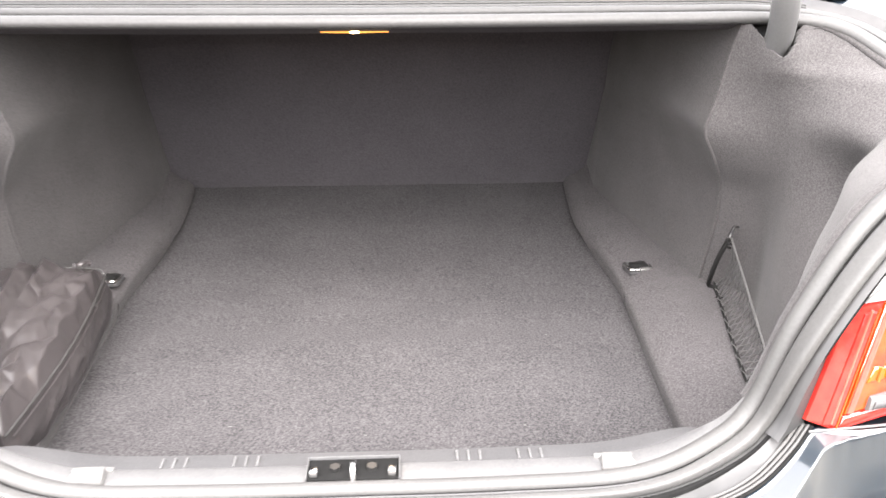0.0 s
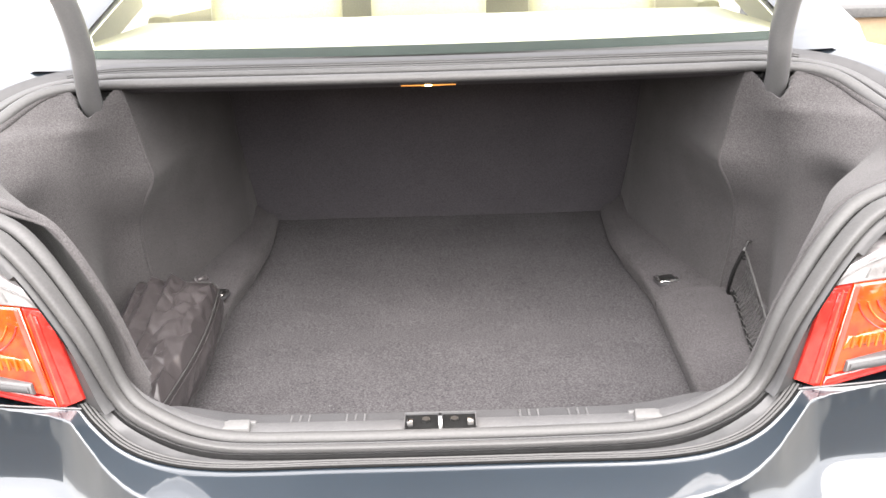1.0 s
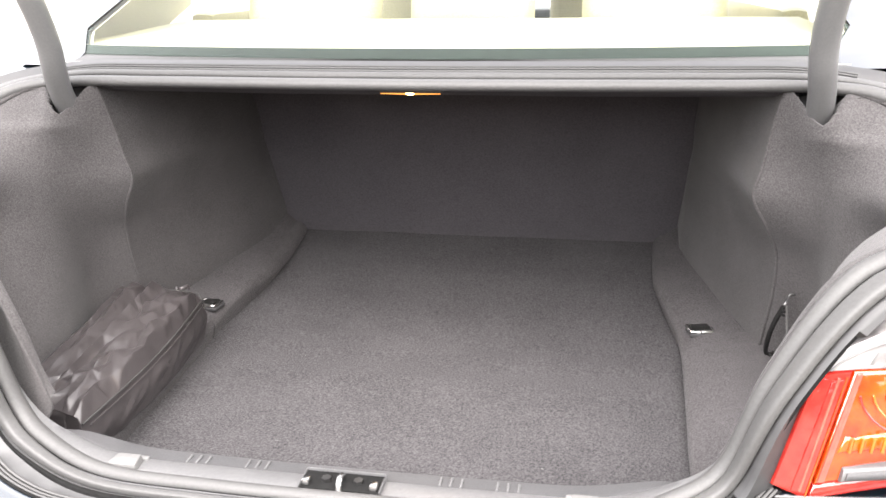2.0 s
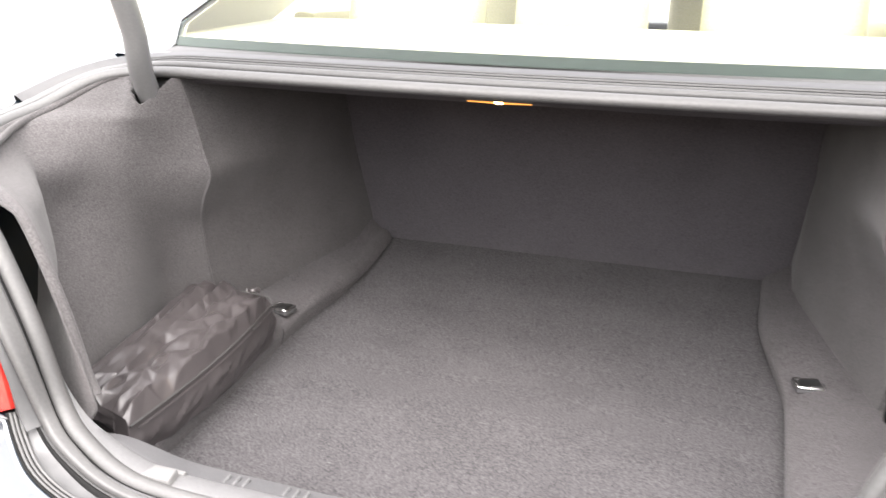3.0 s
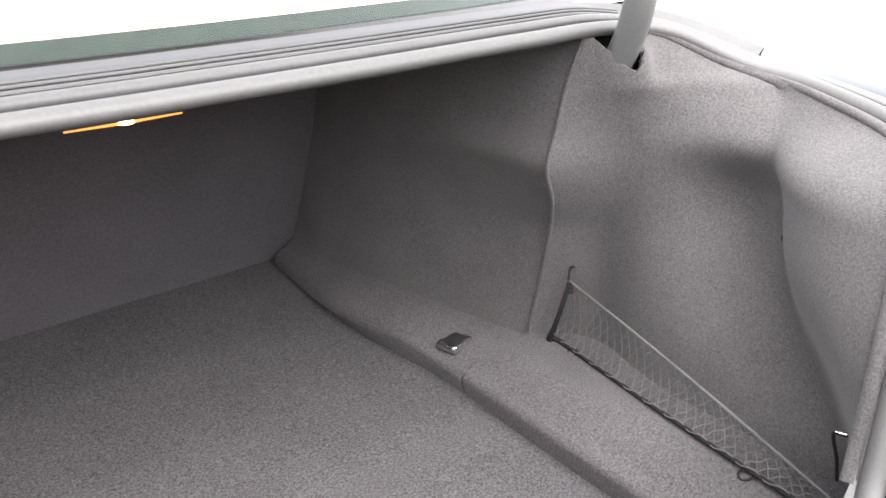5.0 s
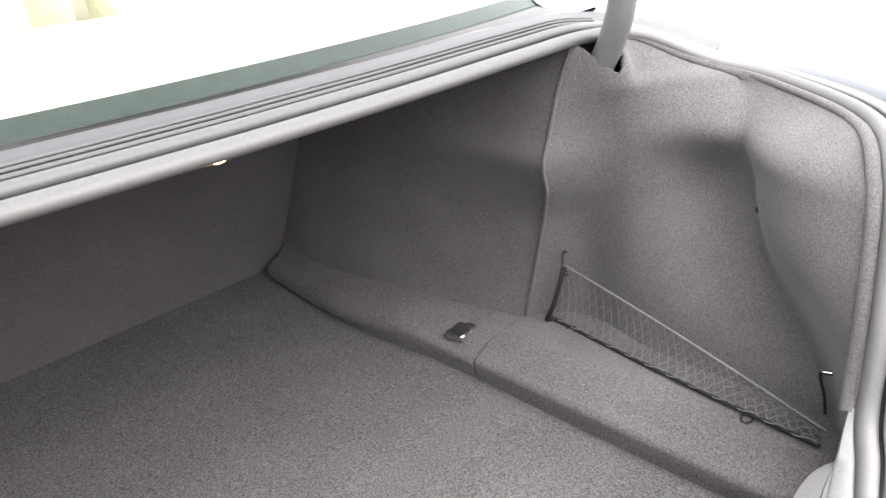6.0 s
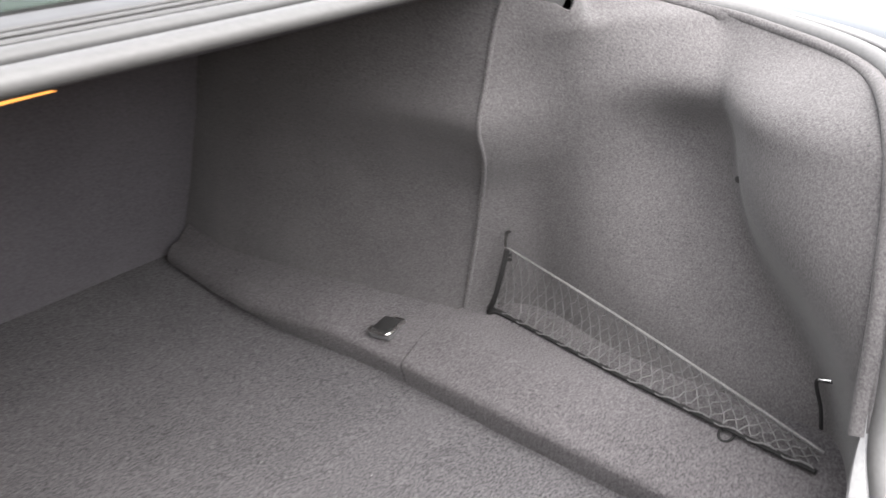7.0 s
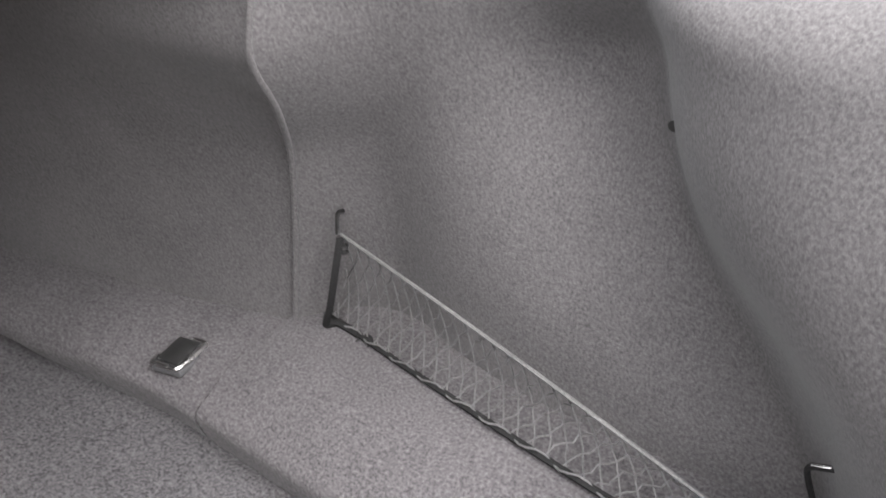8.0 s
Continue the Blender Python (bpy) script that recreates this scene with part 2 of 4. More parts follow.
def sill_z(y):
    return ease([(0.0, SILL), (0.6, 0.638), (0.70, 0.645), (0.82, 0.660), (0.97, 0.670), (1.07, 0.690), (1.15, 0.712)], y)


def floor_edge(y):
    return ease([(0.02, 0.428), (0.20, 0.438), (0.38, 0.450), (0.55, 0.461), (0.66, 0.464), (0.74, 0.452), (0.82, 0.439), (0.92, 0.433), (1.03, 0.438), (1.2, 0.450)], y)


def back_y(z):
    return 1.19 - 0.42 * (z - 0.64)


# the rim of the opening, from the middle of the rear lip round the right side to the middle of the front beam
RIM = [(0.0, -0.036, 0.700), (0.16, -0.035, 0.700), (0.30, -0.028, 0.702), (0.39, -0.004, 0.722), (0.443, 0.017, 0.758),
       (0.484, 0.025, 0.870), (0.560, 0.050, 0.982), (0.690, 0.116, 1.016), (0.745, 0.250, 1.045), (0.738, 0.345, 1.066),
       (0.690, 0.424, 1.106), (0.600, 0.449, 1.122), (0.45, 0.440, 1.124), (0.22, 0.421, 1.125), (0.0, 0.415, 1.125)]
RIM_UP = [(0, 0, 1), (0, 0, 1), (-0.15, 0, 1), (-0.4, 0, 0.9), (-0.65, 0, 0.75),
          (-0.8, -0.05, 0.6), (-0.6, -0.2, 0.75), (-0.2, -0.3, 0.9), (0, -0.15, 1), (0, -0.2, 1),
          (0, -0.2, 1), (0, -0.1, 1), (0, -0.1, 1), (0, -0.1, 1), (0, -0.1, 1)]
PER = 8
rim_right, up_right = spline(RIM, PER), spline(RIM_UP, PER)


def loop_of(right):
    left = [Vector((-p.x, p.y, p.z)) for p in right]
    return right + left[::-1][1:-1]


rim, rim_up = loop_of(rim_right), loop_of(up_right)


def sweep(profile, first=None, last=None, bm=None):
    """A profile of (outwards, up) carried along the rim; the whole loop, or its right half from step first to last."""
    n = len(rim)
    whole = first is None
    ids = range(n) if whole else range(first, last + 1)
    rows = []
    for i in ids:
        t = (rim[(i + 1) % n] - rim[i - 1]).normalized()
        u = rim_up[i].copy()
        u = (u - t * u.dot(t)).normalized()
        o = t.cross(u)
        rows.append([rim[i] + o * a + u * b for a, b in profile])
    if whole:
        rows.append(rows[0])
    out = grid(rows, bm=bm)
    if whole:
        bmesh.ops.remove_doubles(out, verts=out.verts, dist=1e-6)
    return out


def ring(a, b, ra, rb, steps=12, first=0.0, last=2 * math.pi):
    return [(a + ra * math.cos(first + (last - first) * k / steps), b + rb * math.sin(first + (last - first) * k / steps)) for k in range(steps + 1)]


def flip_x(bm):
    for v in bm.verts:
        v.co.x = -v.co.x
    bmesh.ops.reverse_faces(bm, faces=bm.faces)
    return bm


# ---- ground and distance ----
bm = bmesh.new()
bmesh.ops.create_grid(bm, x_segments=40, y_segments=40, size=400)
tagged(finish("ground", bm, concrete), "pale concrete yard under the car", "ground", kind="structure")

# ---- floor ----
rows = []
for j in range(61):
    y = -0.01 + 1.190 * j / 60
    e = 0.56
    rows.append([(x * e, y, floor_z(y) + 0.0012 * noise.noise((x * 4, y * 5, 0.3))) for x in (k / 20 for k in range(-20, 21))])
bm = grid(rows)
low = [[(p[0], p[1], p[2] - 0.02) for p in r] for r in rows]
grid(low, bm=bm)
tagged(finish("floor", bm, carpet), "charcoal needle-felt boot floor carpet, flat and clean", "boot floor", kind="structure")

binding = [(x, 1.176 + 0.002 * noise.noise((x * 3, 1, 1)), floor_z(1.176) + 0.002) for x in (-0.392 + 0.764 * k / 40 for k in range(41))]
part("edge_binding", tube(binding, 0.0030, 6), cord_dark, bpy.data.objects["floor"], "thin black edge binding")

# ---- side linings ----
def edge_x(z):
    return ease([(0.60, 0.430), (0.70, 0.436), (0.758, 0.443), (0.87, 0.484), (0.95, 0.532), (0.982, 0.560), (1.0, 0.625), (1.016, 0.690), (1.045, 0.745), (1.066, 0.738), (1.106, 0.690), (1.122, 0.600)], z)


def edge_y(z):
    return ease([(0.60, 0.020), (0.76, 0.018), (0.87, 0.025), (0.95, 0.042), (0.982, 0.050), (1.0, 0.078), (1.016, 0.116), (1.045, 0.250), (1.066, 0.345), (1.106, 0.430), (1.122, 0.462)], z)


def fold_y(z):
    return ease([(0.60, 0.075), (0.66, 0.10), (0.76, 0.17), (0.875, 0.232), (0.98, 0.262), (1.045, 0.30), (1.066, 0.37), (1.106, 0.440), (1.122, 0.464)], z)


def fold_x(z):
    return ease([(0.60, 0.590), (0.66, 0.602), (0.76, 0.638), (0.875, 0.676), (0.93, 0.688), (0.98, 0.706), (1.02, 0.728), (1.045, 0.742), (1.066, 0.728), (1.106, 0.675), (1.122, 0.598)], z)


def seam_y(z):
    return ease([(0.60, 0.590), (0.64, 0.588), (0.75, 0.566), (0.835, 0.542), (0.89, 0.515), (0.94, 0.500), (0.985, 0.493), (1.05, 0.481), (1.104, 0.464), (1.122, 0.462)], z)


def seam_x(z):
    return ease([(0.60, 0.598), (0.64, 0.600), (0.75, 0.606), (0.835, 0.598), (0.89, 0.570), (0.94, 0.543), (0.985, 0.550), (1.05, 0.557), (1.104, 0.563), (1.122, 0.568)], z)


def pocket_row(z, steps=26, depth=1.0):
    ex, ey, fx, fy, sx, sy = edge_x(z), edge_y(z), fold_x(z), fold_y(z), seam_x(z), seam_y(z)
    row = []
    for k in range(12):
        s = k / 12
        turn = ease([(0.60, 0.0), (0.70, 0.02), (0.76, 0.16), (0.86, 0.62), (0.96, 0.62), (1.00, 0.36), (1.04, 0.10), (1.12, 0.0)], z)
        across = (1 - turn) * math.sin(s * math.pi / 2) + turn * s**1.7
        along = (1 - turn) * s**1.2 + turn * math.sin(s * math.pi / 2) ** 0.9
        row.append(Vector((ex + (fx - ex) * across, ey + (fy - ey) * along, z)))
    even = lerp([(0.60, 0.600), (1.104, 0.563), (1.122, 0.568)], z)
    low = ease([(0.6, 0.060), (0.75, 0.058), (0.86, 0.036), (0.95, 0.016), (1.05, 0.002), (1.12, 0.0)], z)
    deep = ease([(0.6, 0.002), (0.75, 0.008), (0.86, 0.014), (0.95, 0.014), (1.03, 0.008), (1.08, 0.0), (1.12, 0.0)], z)
    for k in range(steps + 1):
        s = k / steps
        step = ease([(0.6, 0.0), (0.68, 0.012), (0.80, 0.018), (0.90, 0.020), (0.96, 0.012), (1.0, 0.004), (1.04, 0.0), (1.12, 0.0)], z) * (1 - math.exp(-s / 0.10)) * (1 - s)
        out = step + low * math.sin(math.pi * min(1.0, s / 0.99) ** 4) + deep * math.sin(math.pi * s) if 0 < s < 1 else 0.0
        row.append(Vector((fx + (even - fx) * s + (sx - even) * max(0.0, (s - 0.72) / 0.28) ** 2 + out, fy + (sy - fy) * s, z)))
    for p in row:
        dent = depth * 0.044 * math.exp(-((p.y - 0.312) / 0.064) ** 2 - ((p.z - 0.908) / (0.054 if p.z > 0.908 else 0.105)) ** 2)
        lump = depth * 0.025 * math.exp(-((p.y - 0.25) / 0.12) ** 2 - ((p.z - 0.974) / 0.034) ** 2)
        p.x += dent - lump + 0.0025 * noise.noise(p * 14)
        p.y -= 0.036 * math.exp(-((p.x - 0.611) / 0.034) ** 2 - ((p.z - 1.075) / 0.05) ** 2)
    return row


def arch_row(z, steps=30, depth=1.0):
    sx, sy = seam_x(z) - 0.001, seam_y(z) + 0.003
    ey = min(1.035, back_y(z) - 0.02)
    row = []
    for k in range(steps + 1):
        s = k / steps
        w = 0.55 * s + 0.45 * math.sin(s * math.pi / 2)
        zz = z - 0.05 * s
        step = ease([(0.60, 0.0), (0.78, 0.004), (0.895, 0.010), (0.940, -0.003), (1.0, -0.002), (1.12, 0.0)], zz) * (1 - s) ** 1.5
        end = 0.496 + 0.012 * min(1.0, max(0.0, (z - 0.70) / 0.2))
        x = sx + (end - sx) * w + step * math.sin(math.pi * min(1.0, s * 1.1 + 0.08) ** 0.8) * (1 - s) * 1.6 * depth
        row.append(Vector((x, sy + (ey - sy) * s, z)))
    far = back_y(z) + 0.03
    row += [Vector((row[30].x + 0.003 * k, ey + (far - ey) * k / 3, z)) for k in (1, 2, 3)]
    for p in row:
        p.x += 0.002 * noise.noise(p * 11)
    return row


def side_lining(name, flip):
    zs = [0.60 + (1.122 - 0.60) * k / 90 for k in range(91)]
    depth = 0.4 if flip else 1.0
    rows = [pocket_row(z, 40, depth) for z in zs]
    for r in rows:
        last = r[-1]
        r.append(last + Vector((0.012, 0.010, 0)))
    # the slot for the hinge arm is cut out of the upper edge
    bm = grid(rows)
    loose = [v for v in bm.verts if not v.is_boundary and v.co.z < 1.04 and v.co.y < seam_y(v.co.z) - 0.012]
    for _ in range(3):
        bmesh.ops.smooth_vert(bm, verts=loose, factor=0.5, use_axis_x=True, use_axis_y=True, use_axis_z=True)
    cut = set()
    for v in bm.verts:
        z = slot_z(v.co.x)
        if v.co.z > z:
            v.co.z = z
            cut.add(v)
    bmesh.ops.delete(bm, geom=[f for f in bm.faces if all(v in cut for v in f.verts)], context="FACES")
    if flip:
        for v in bm.verts:
            d = (Vector((edge_x(v.co.z), edge_y(v.co.z), v.co.z)) - v.co).length
            k = max(0.0, 1 - d / 0.10) * min(1.0, max(0.0, (1.04 - v.co.z) / 0.06)) * min(1.0, max(0.0, (v.co.z - 0.70) / 0.04))
            v.co += Vector((-0.020, 0.018, 0)) * k
        flip_x(bm)
    surface_points = [v.co.copy() for v in bm.verts]
    wall = tagged(finish(name, bm, lining), "mid-grey felt side lining with a moulded pocket", "boot lining", kind="structure")
    solid = wall.modifiers.new("thickness", "SOLIDIFY")
    solid.thickness, solid.offset = 0.004, 0
    bm = grid([arch_row(z, 30, depth) for z in zs])
    if flip:
        flip_x(bm)
    part("wheel_arch_lining", bm, lining, wall, "dark grey felt over the wheel arch")
    seam = [Vector((seam_x(z) - 0.0030, seam_y(z) + 0.0005, z)) for z in zs[4:]]
    bm = tube(seam, 0.0030, 10)
    if flip:
        flip_x(bm)
    part("piping", bm, lining, wall)
    if not flip:
        bm = bmesh.new()
        spot = min(surface_points, key=lambda p: (p.y - 0.234) ** 2 + (p.z - 0.878) ** 2 + (1.0 if p.x < 0.62 else 0.0))
        bmesh.ops.create_cone(bm, cap_ends=True, segments=12, radius1=0.0045, radius2=0.0035, depth=0.008, matrix=Matrix.Translation(spot - Vector((0.001, 0, 0))) @ Matrix.Rotation(radians(90), 4, "Y"))
        part("clip_hole", bm, black_plastic, wall, "small dark clip hole")
    # rolled felt edge along the opening; the left one stands away from the seal
    rows = []
    for i in range(4 * PER, 9 * PER + 1):
        t = (rim[i + 1] - rim[i - 1]).normalized()
        u = (rim_up[i] - t * rim_up[i].dot(t)).normalized()
        o = t.cross(u)
        fade = min(1.0, (9 * PER - i) / (2 * PER))
        gap = Vector((-0.020, 0.018, 0)) * (fade if flip else 0.0)
        rows.append([rim[i] + gap + o * (a * (0.25 + 0.75 * fade)) + u * b for a, b in ring(-0.008, -0.003, 0.008 if flip else 0.009, 0.006, 14)])
    roll = grid(rows)
    roll.faces.new([roll.verts.new(p) for p in rows[0]])
    if flip:
        flip_x(roll)
    part("rolled_edge", roll, lining, wall)
    return wall


def slot_z(x):
    """How high the felt reaches beside the lid's hinge arm."""
    t = abs(x - 0.607) / 0.043
    return 1.070 + 0.048 * t ** 1.5 * (1.9 - 0.9 * t) if t < 1 else 2.0


wall_right = side_lining("wall_right", False)
wall_left = side_lining("wall_left", True)


# ---- raised sills over the floor's edges ----
def sill(name, flip, y0, y1, lift):
    rows = []
    n = max(6, int((y1 - y0) / 0.02))
    for j in range(n + 1):
        y = y0 + (y1 - y0) * j / n
        e, top, low = floor_edge(y), sill_z(y) + lift, floor_z(y) - 0.01
        end = min(1.0, (y - y0) / 0.012 + 0.55, (y1 - y) / 0.012 + 0.55)
        top = low + (top - low) * (0.93 + 0.07 * end)
        r = ease([(0.0, 0.013), (0.6, 0.013), (0.7, 0.012), (0.80, 0.024), (0.95, 0.030), (1.2, 0.026)], y)
        nose = ease([(0.0, 0.611), (0.55, 0.613), (0.64, 0.618), (0.70, 0.628), (0.76, 0.642), (0.86, 0.648), (0.98, 0.655), (1.07, 0.664), (1.15, 0.672)], y) + lift
        wall = 0.66 if y < 0.59 else arch_row(SILL + 0.01, 30)[min(30, max(0, int(30 * (y - 0.585) / 0.45)))].x + 0.02
        wall = max(wall, e + 0.03)
        under = ease([(0.0, 0.006), (0.65, 0.006), (0.80, 0.011), (1.0, 0.011), (1.15, 0.004)], y)
        row = [(e + under, y, low), (e + under, y, low + 0.012), (e + 0.6 * under, y, low + 0.020)]
        for k in range(9):
            a = math.pi / 2 * k / 8
            row.append((e + r * (1 - math.cos(a)), y, nose - r + r * math.sin(a)))
        for k in range(1, 13):
            x = e + r + (wall - e - r) * k / 12
            q = min(1.0, (x - e - r) / 0.07)
            row.append((x, y, nose + (top - nose) * q * (2 - q) + 0.0015 * noise.noise((x * 9, y * 9, 2))))
        rows.append(row)
    bm = grid(rows)
    for r in (rows[0], rows[-1]):
        bm.faces.new([bm.verts.new(p) for p in r] + [bm.verts.new((r[-1][0], r[-1][1], r[0][2]))])
    if flip:
        flip_x(bm)
    return tagged(finish(name, bm, sill_felt), "grey felt-covered raised sill along the boot floor", "boot sill", "sills beside the boot floor", kind="structure")


for side in (False, True):
    sill("trim", side, 0.0, 0.5965, 0.005)
    sill("trim", side, 0.6015, 1.135, 0.0)

# ---- back panel and ceiling ----
rows = []
for j in range(25):
    z = 0.60 + 0.53 * j / 24
    rows.append([(x, back_y(z) + 0.004 * noise.noise((x * 5, z * 5, 1.0)), z) for x in (-0.60 + 1.20 * k / 40 for k in range(41))])
bm = grid(rows)
wall_back = tagged(finish("wall_back", bm, panel_felt), "very dark felt panel behind the rear seat", "boot panel", kind="structure")


def corner_top(x):
    """Height of the back panel's rounded lower corner."""
    a = min(abs(x), 0.509)
    return 0.643 + (0.112 - math.sqrt(0.112 ** 2 - max(0.0, a - 0.398) ** 2))


for s_ in (1, -1):
    rows = []
    for k in range(31):
        x = 0.350 + 0.165 * k / 30
        top = corner_top(x)
        lean = 0.014 + 0.030 * math.exp(-((x - 0.440) / 0.024) ** 2)
        row = [(s_ * x, back_y(top) + 0.010, top + 0.001), (s_ * x, back_y(top) - 0.003, top)]
        for h in range(1, 9):
            w = h / 8
            z = top + (0.590 - top) * w
            row.append((s_ * x, back_y(z) - 0.004 - lean * w ** 0.7 + 0.0015 * noise.noise((x * 30, z * 30, 4)), z))
        rows.append(row)
    part("corner_felt", grid(rows), lining, wall_back, "grey felt folded round the corner")
solid = wall_back.modifiers.new("thickness", "SOLIDIFY")
solid.thickness = 0.02
RIM_FRONT = [(0.0, 0.415), (0.22, 0.421), (0.45, 0.440), (0.60, 0.450)]
rows = []
for j in range(20):
    rows.append([])
    for k in range(31):
        x = -0.60 + 1.2 * k / 30
        y = lerp(RIM_FRONT, abs(x)) + 0.024
        y += (1.11 - y) * j / 19
        rows[-1].append((x, y, lerp([(0.44, 1.116), (0.47, 1.112), (0.515, 1.094), (1.2, 1.094)], y) + 0.001 * noise.noise((x * 4, y * 4, 3))))
bm = grid(rows)
ceiling = tagged(finish("ceiling", bm, panel_felt), "dark felt underside of the parcel shelf", "ceiling", kind="structure")
solid = ceiling.modifiers.new("thickness", "SOLIDIFY")
solid.thickness, solid.offset = 0.012, 1

# ---- the car's shell ----
car = thing("car", (0, 0, 0), "dark green metallic saloon car with its boot open", "car")

# gutter round the opening, and the beam under the rear window
CORNER = 4 * PER - 2          # where the gutter's outer lip meets the tail light
channel = [(0.002, -0.050), (-0.003, -0.012), (-0.003, -0.007), (-0.002, -0.004), (0.002, -0.004), (0.055, -0.008), (0.058, -0.018)]


def widen(i):
    """0 along the rear lip, 1 from the corner on: how far the seal spreads out."""
    k = i % len(rim)
    k = min(k, len(rim) - k)
    t = min(1.0, max(0.0, (k - 11) / 17))
    return t * t * (3 - 2 * t)


def spread(i):
    """0 below the tail light's corner, 1 beside it and beyond."""
    k = i % len(rim)
    k = min(k, len(rim) - k)
    t = min(1.0, max(0.0, (k - 29) / 12))
    return t * t * (3 - 2 * t)


def front(i):
    """1 along the beam below the rear window, where the flap is a round roll."""
    k = i % len(rim)
    k = min(k, len(rim) - k)
    t = min(1.0, max(0.0, (k - 78) / 12))
    return t * t * (3 - 2 * t)


def frame_at(i):
    n = len(rim)
    t = (rim[(i + 1) % n] - rim[(i - 1) % n]).normalized()
    u = rim_up[i % n]
    u = (u - t * u.dot(t)).normalized()
    return rim[i % n], t.cross(u), u


def sweep_wide(profile, first=None, last=None):
    """As sweep(), with a profile that depends on how far the seal spreads out."""
    whole = first is None
    rows = []
    for i in range(len(rim)) if whole else range(first, last + 1):
        c, o, u = frame_at(i)
        rows.append([c + o * a + u * b for a, b in profile(widen(i), spread(i), front(i))])
    if whole:
        rows.append(rows[0])
    out = grid(rows)
    bmesh.ops.remove_doubles(out, verts=out.verts, dist=1e-6)
    return out


def outer_edge(i):
    """The gutter's outer edge, from the middle of the lip to the tail light's inner corner."""
    a = abs(i)
    x = lerp([(0, 0.0), (9, 0.180), (12, 0.238), (15, 0.292), (18, 0.345), (21, 0.391), (24, 0.431), (27, 0.466), (30, 0.494)], a)
    y = ease([(0.0, -0.103), (0.15, -0.103), (0.27, -0.105), (0.335, -0.100), (0.387, -0.090), (0.430, -0.076), (0.472, -0.050), (0.494, -0.033)], x)
    z = ease([(0.0, 0.694), (0.24, 0.695), (0.335, 0.698), (0.387, 0.705), (0.430, 0.719), (0.472, 0.740), (0.494, 0.757)], x)
    return Vector((math.copysign(x, i), y, z))


def along_edge(inwards, up, radius, sides=8):
    pts = []
    for i in range(-CORNER, CORNER + 1):
        e = outer_edge(i)
        d = rim[i % len(rim)] - e
        d.z = 0
        pts.append(e + d.normalized() * inwards + Vector((0, 0, up)))
    return tube(pts, radius, sides)


rows = []
for i in range(-CORNER, CORNER + 1):
    c, o, u = frame_at(i)
    w, e = widen(i), outer_edge(i)
    d = c - e
    d.z = 0
    d.normalize()
    a = 0.034 + 0.010 * w
    rows.append([c + o * p + u * q for p, q in channel[:5]] + [c + o * a - u * 0.010, c + o * (a + 0.004) - u * 0.012] + [e + d * p + Vector((0, 0, q)) for p, q in ((0.017, -0.004), (0.015, -0.003), (0.010, -0.002), (0.001, -0.003), (0.0, -0.010))])
part("gutter", grid(rows), dark_paint, car, "grey painted metal water channel below the opening")
part("beam", sweep_wide(lambda w, v, f: [(0.002, -0.006), (0.046, -0.008 + 0.010 * f), (0.055, -0.008 + 0.020 * f), (0.060 - 0.001 * f, -0.002 + 0.0165 * f), (0.072, 0.005 + 0.0115 * f), (0.083, 0.010 + 0.0085 * f), (0.0865, 0.006 + 0.009 * f), (0.088, -0.002)], 9 * PER, 19 * PER), beam_paint, car, "dark painted beam under the rear window")
for flip in (False, True):
    rows = []
    for i in range(CORNER, 9 * PER + 1):
        t = (rim[i + 1] - rim[i - 1]).normalized()
        u = (rim_up[i] - t * rim_up[i].dot(t)).normalized()
        o = t.cross(u)
        k = min(1.0, max(0.0, (i - 6 * PER) / (1.5 * PER)))
        wide = channel[:-1] + [(0.0565, -0.009), (0.0585, -0.010), (0.061 + 0.016 * k, -0.012 + 0.006 * k), (0.062 + 0.022 * k, -0.014 + 0.010 * k), (0.064 + 0.024 * k, -0.020 + 0.014 * k)]
        wide[0] = (0.002, -0.050 + 0.043 * k)
        row = [rim[i] + o * a + u * b for a, b in wide]
        if row[-1].z < 0.93:
            # the flange runs up to the tail light's inner edge
            zz = max(0.757, row[-1].z)
            row[-1] = Vector((0.488 + 0.215 * (zz - 0.757), -0.026 + 0.11 * (zz - 0.757), zz))
            row[-2] = row[-3].lerp(row[-1], 0.5)
        rows.append(row)
    side = grid(rows)
    if flip:
        flip_x(side)
    part("side_flange", side, shaded_flange_paint, car)
    # closed pocket behind the hinge slot
    bm = box((0.125, 0.006, 0.110), ((-0.650 if flip else 0.650), 0.496, 1.072), 0.001)
    part("hinge_pocket", bm, shaded_flange_paint, car)

# deck beside the opening
for flip in (False, True):
    deck = sweep([(0.084, -0.006), (0.090, 0.000), (0.120, 0.004), (0.150, -0.004), (0.172, -0.025), (0.184, -0.07), (0.19, -0.30), (0.19, -0.62)], 7 * PER + 2, 10 * PER)
    if flip:
        flip_x(deck)
    part("quarter_panel", deck, paint, car)

    plate = sweep([(0.080, -0.008), (0.10, -0.004), (0.14, 0.002), (0.18, 0.004), (0.24, 0.000)], 9 * PER + 4, 12 * PER)
    if flip:
        flip_x(plate)
    part("deck_plate", plate, paint, car)

# bumper: its upper edge follows the gutter, then the tail light's lower edge
EDGE = [outer_edge(i) + Vector((0, -0.002, -0.001)) for i in range(0, CORNER + 1)]
EDGE_Y, EDGE_Z = [(p.x, p.y) for p in EDGE], [(p.x, p.z) for p in EDGE]


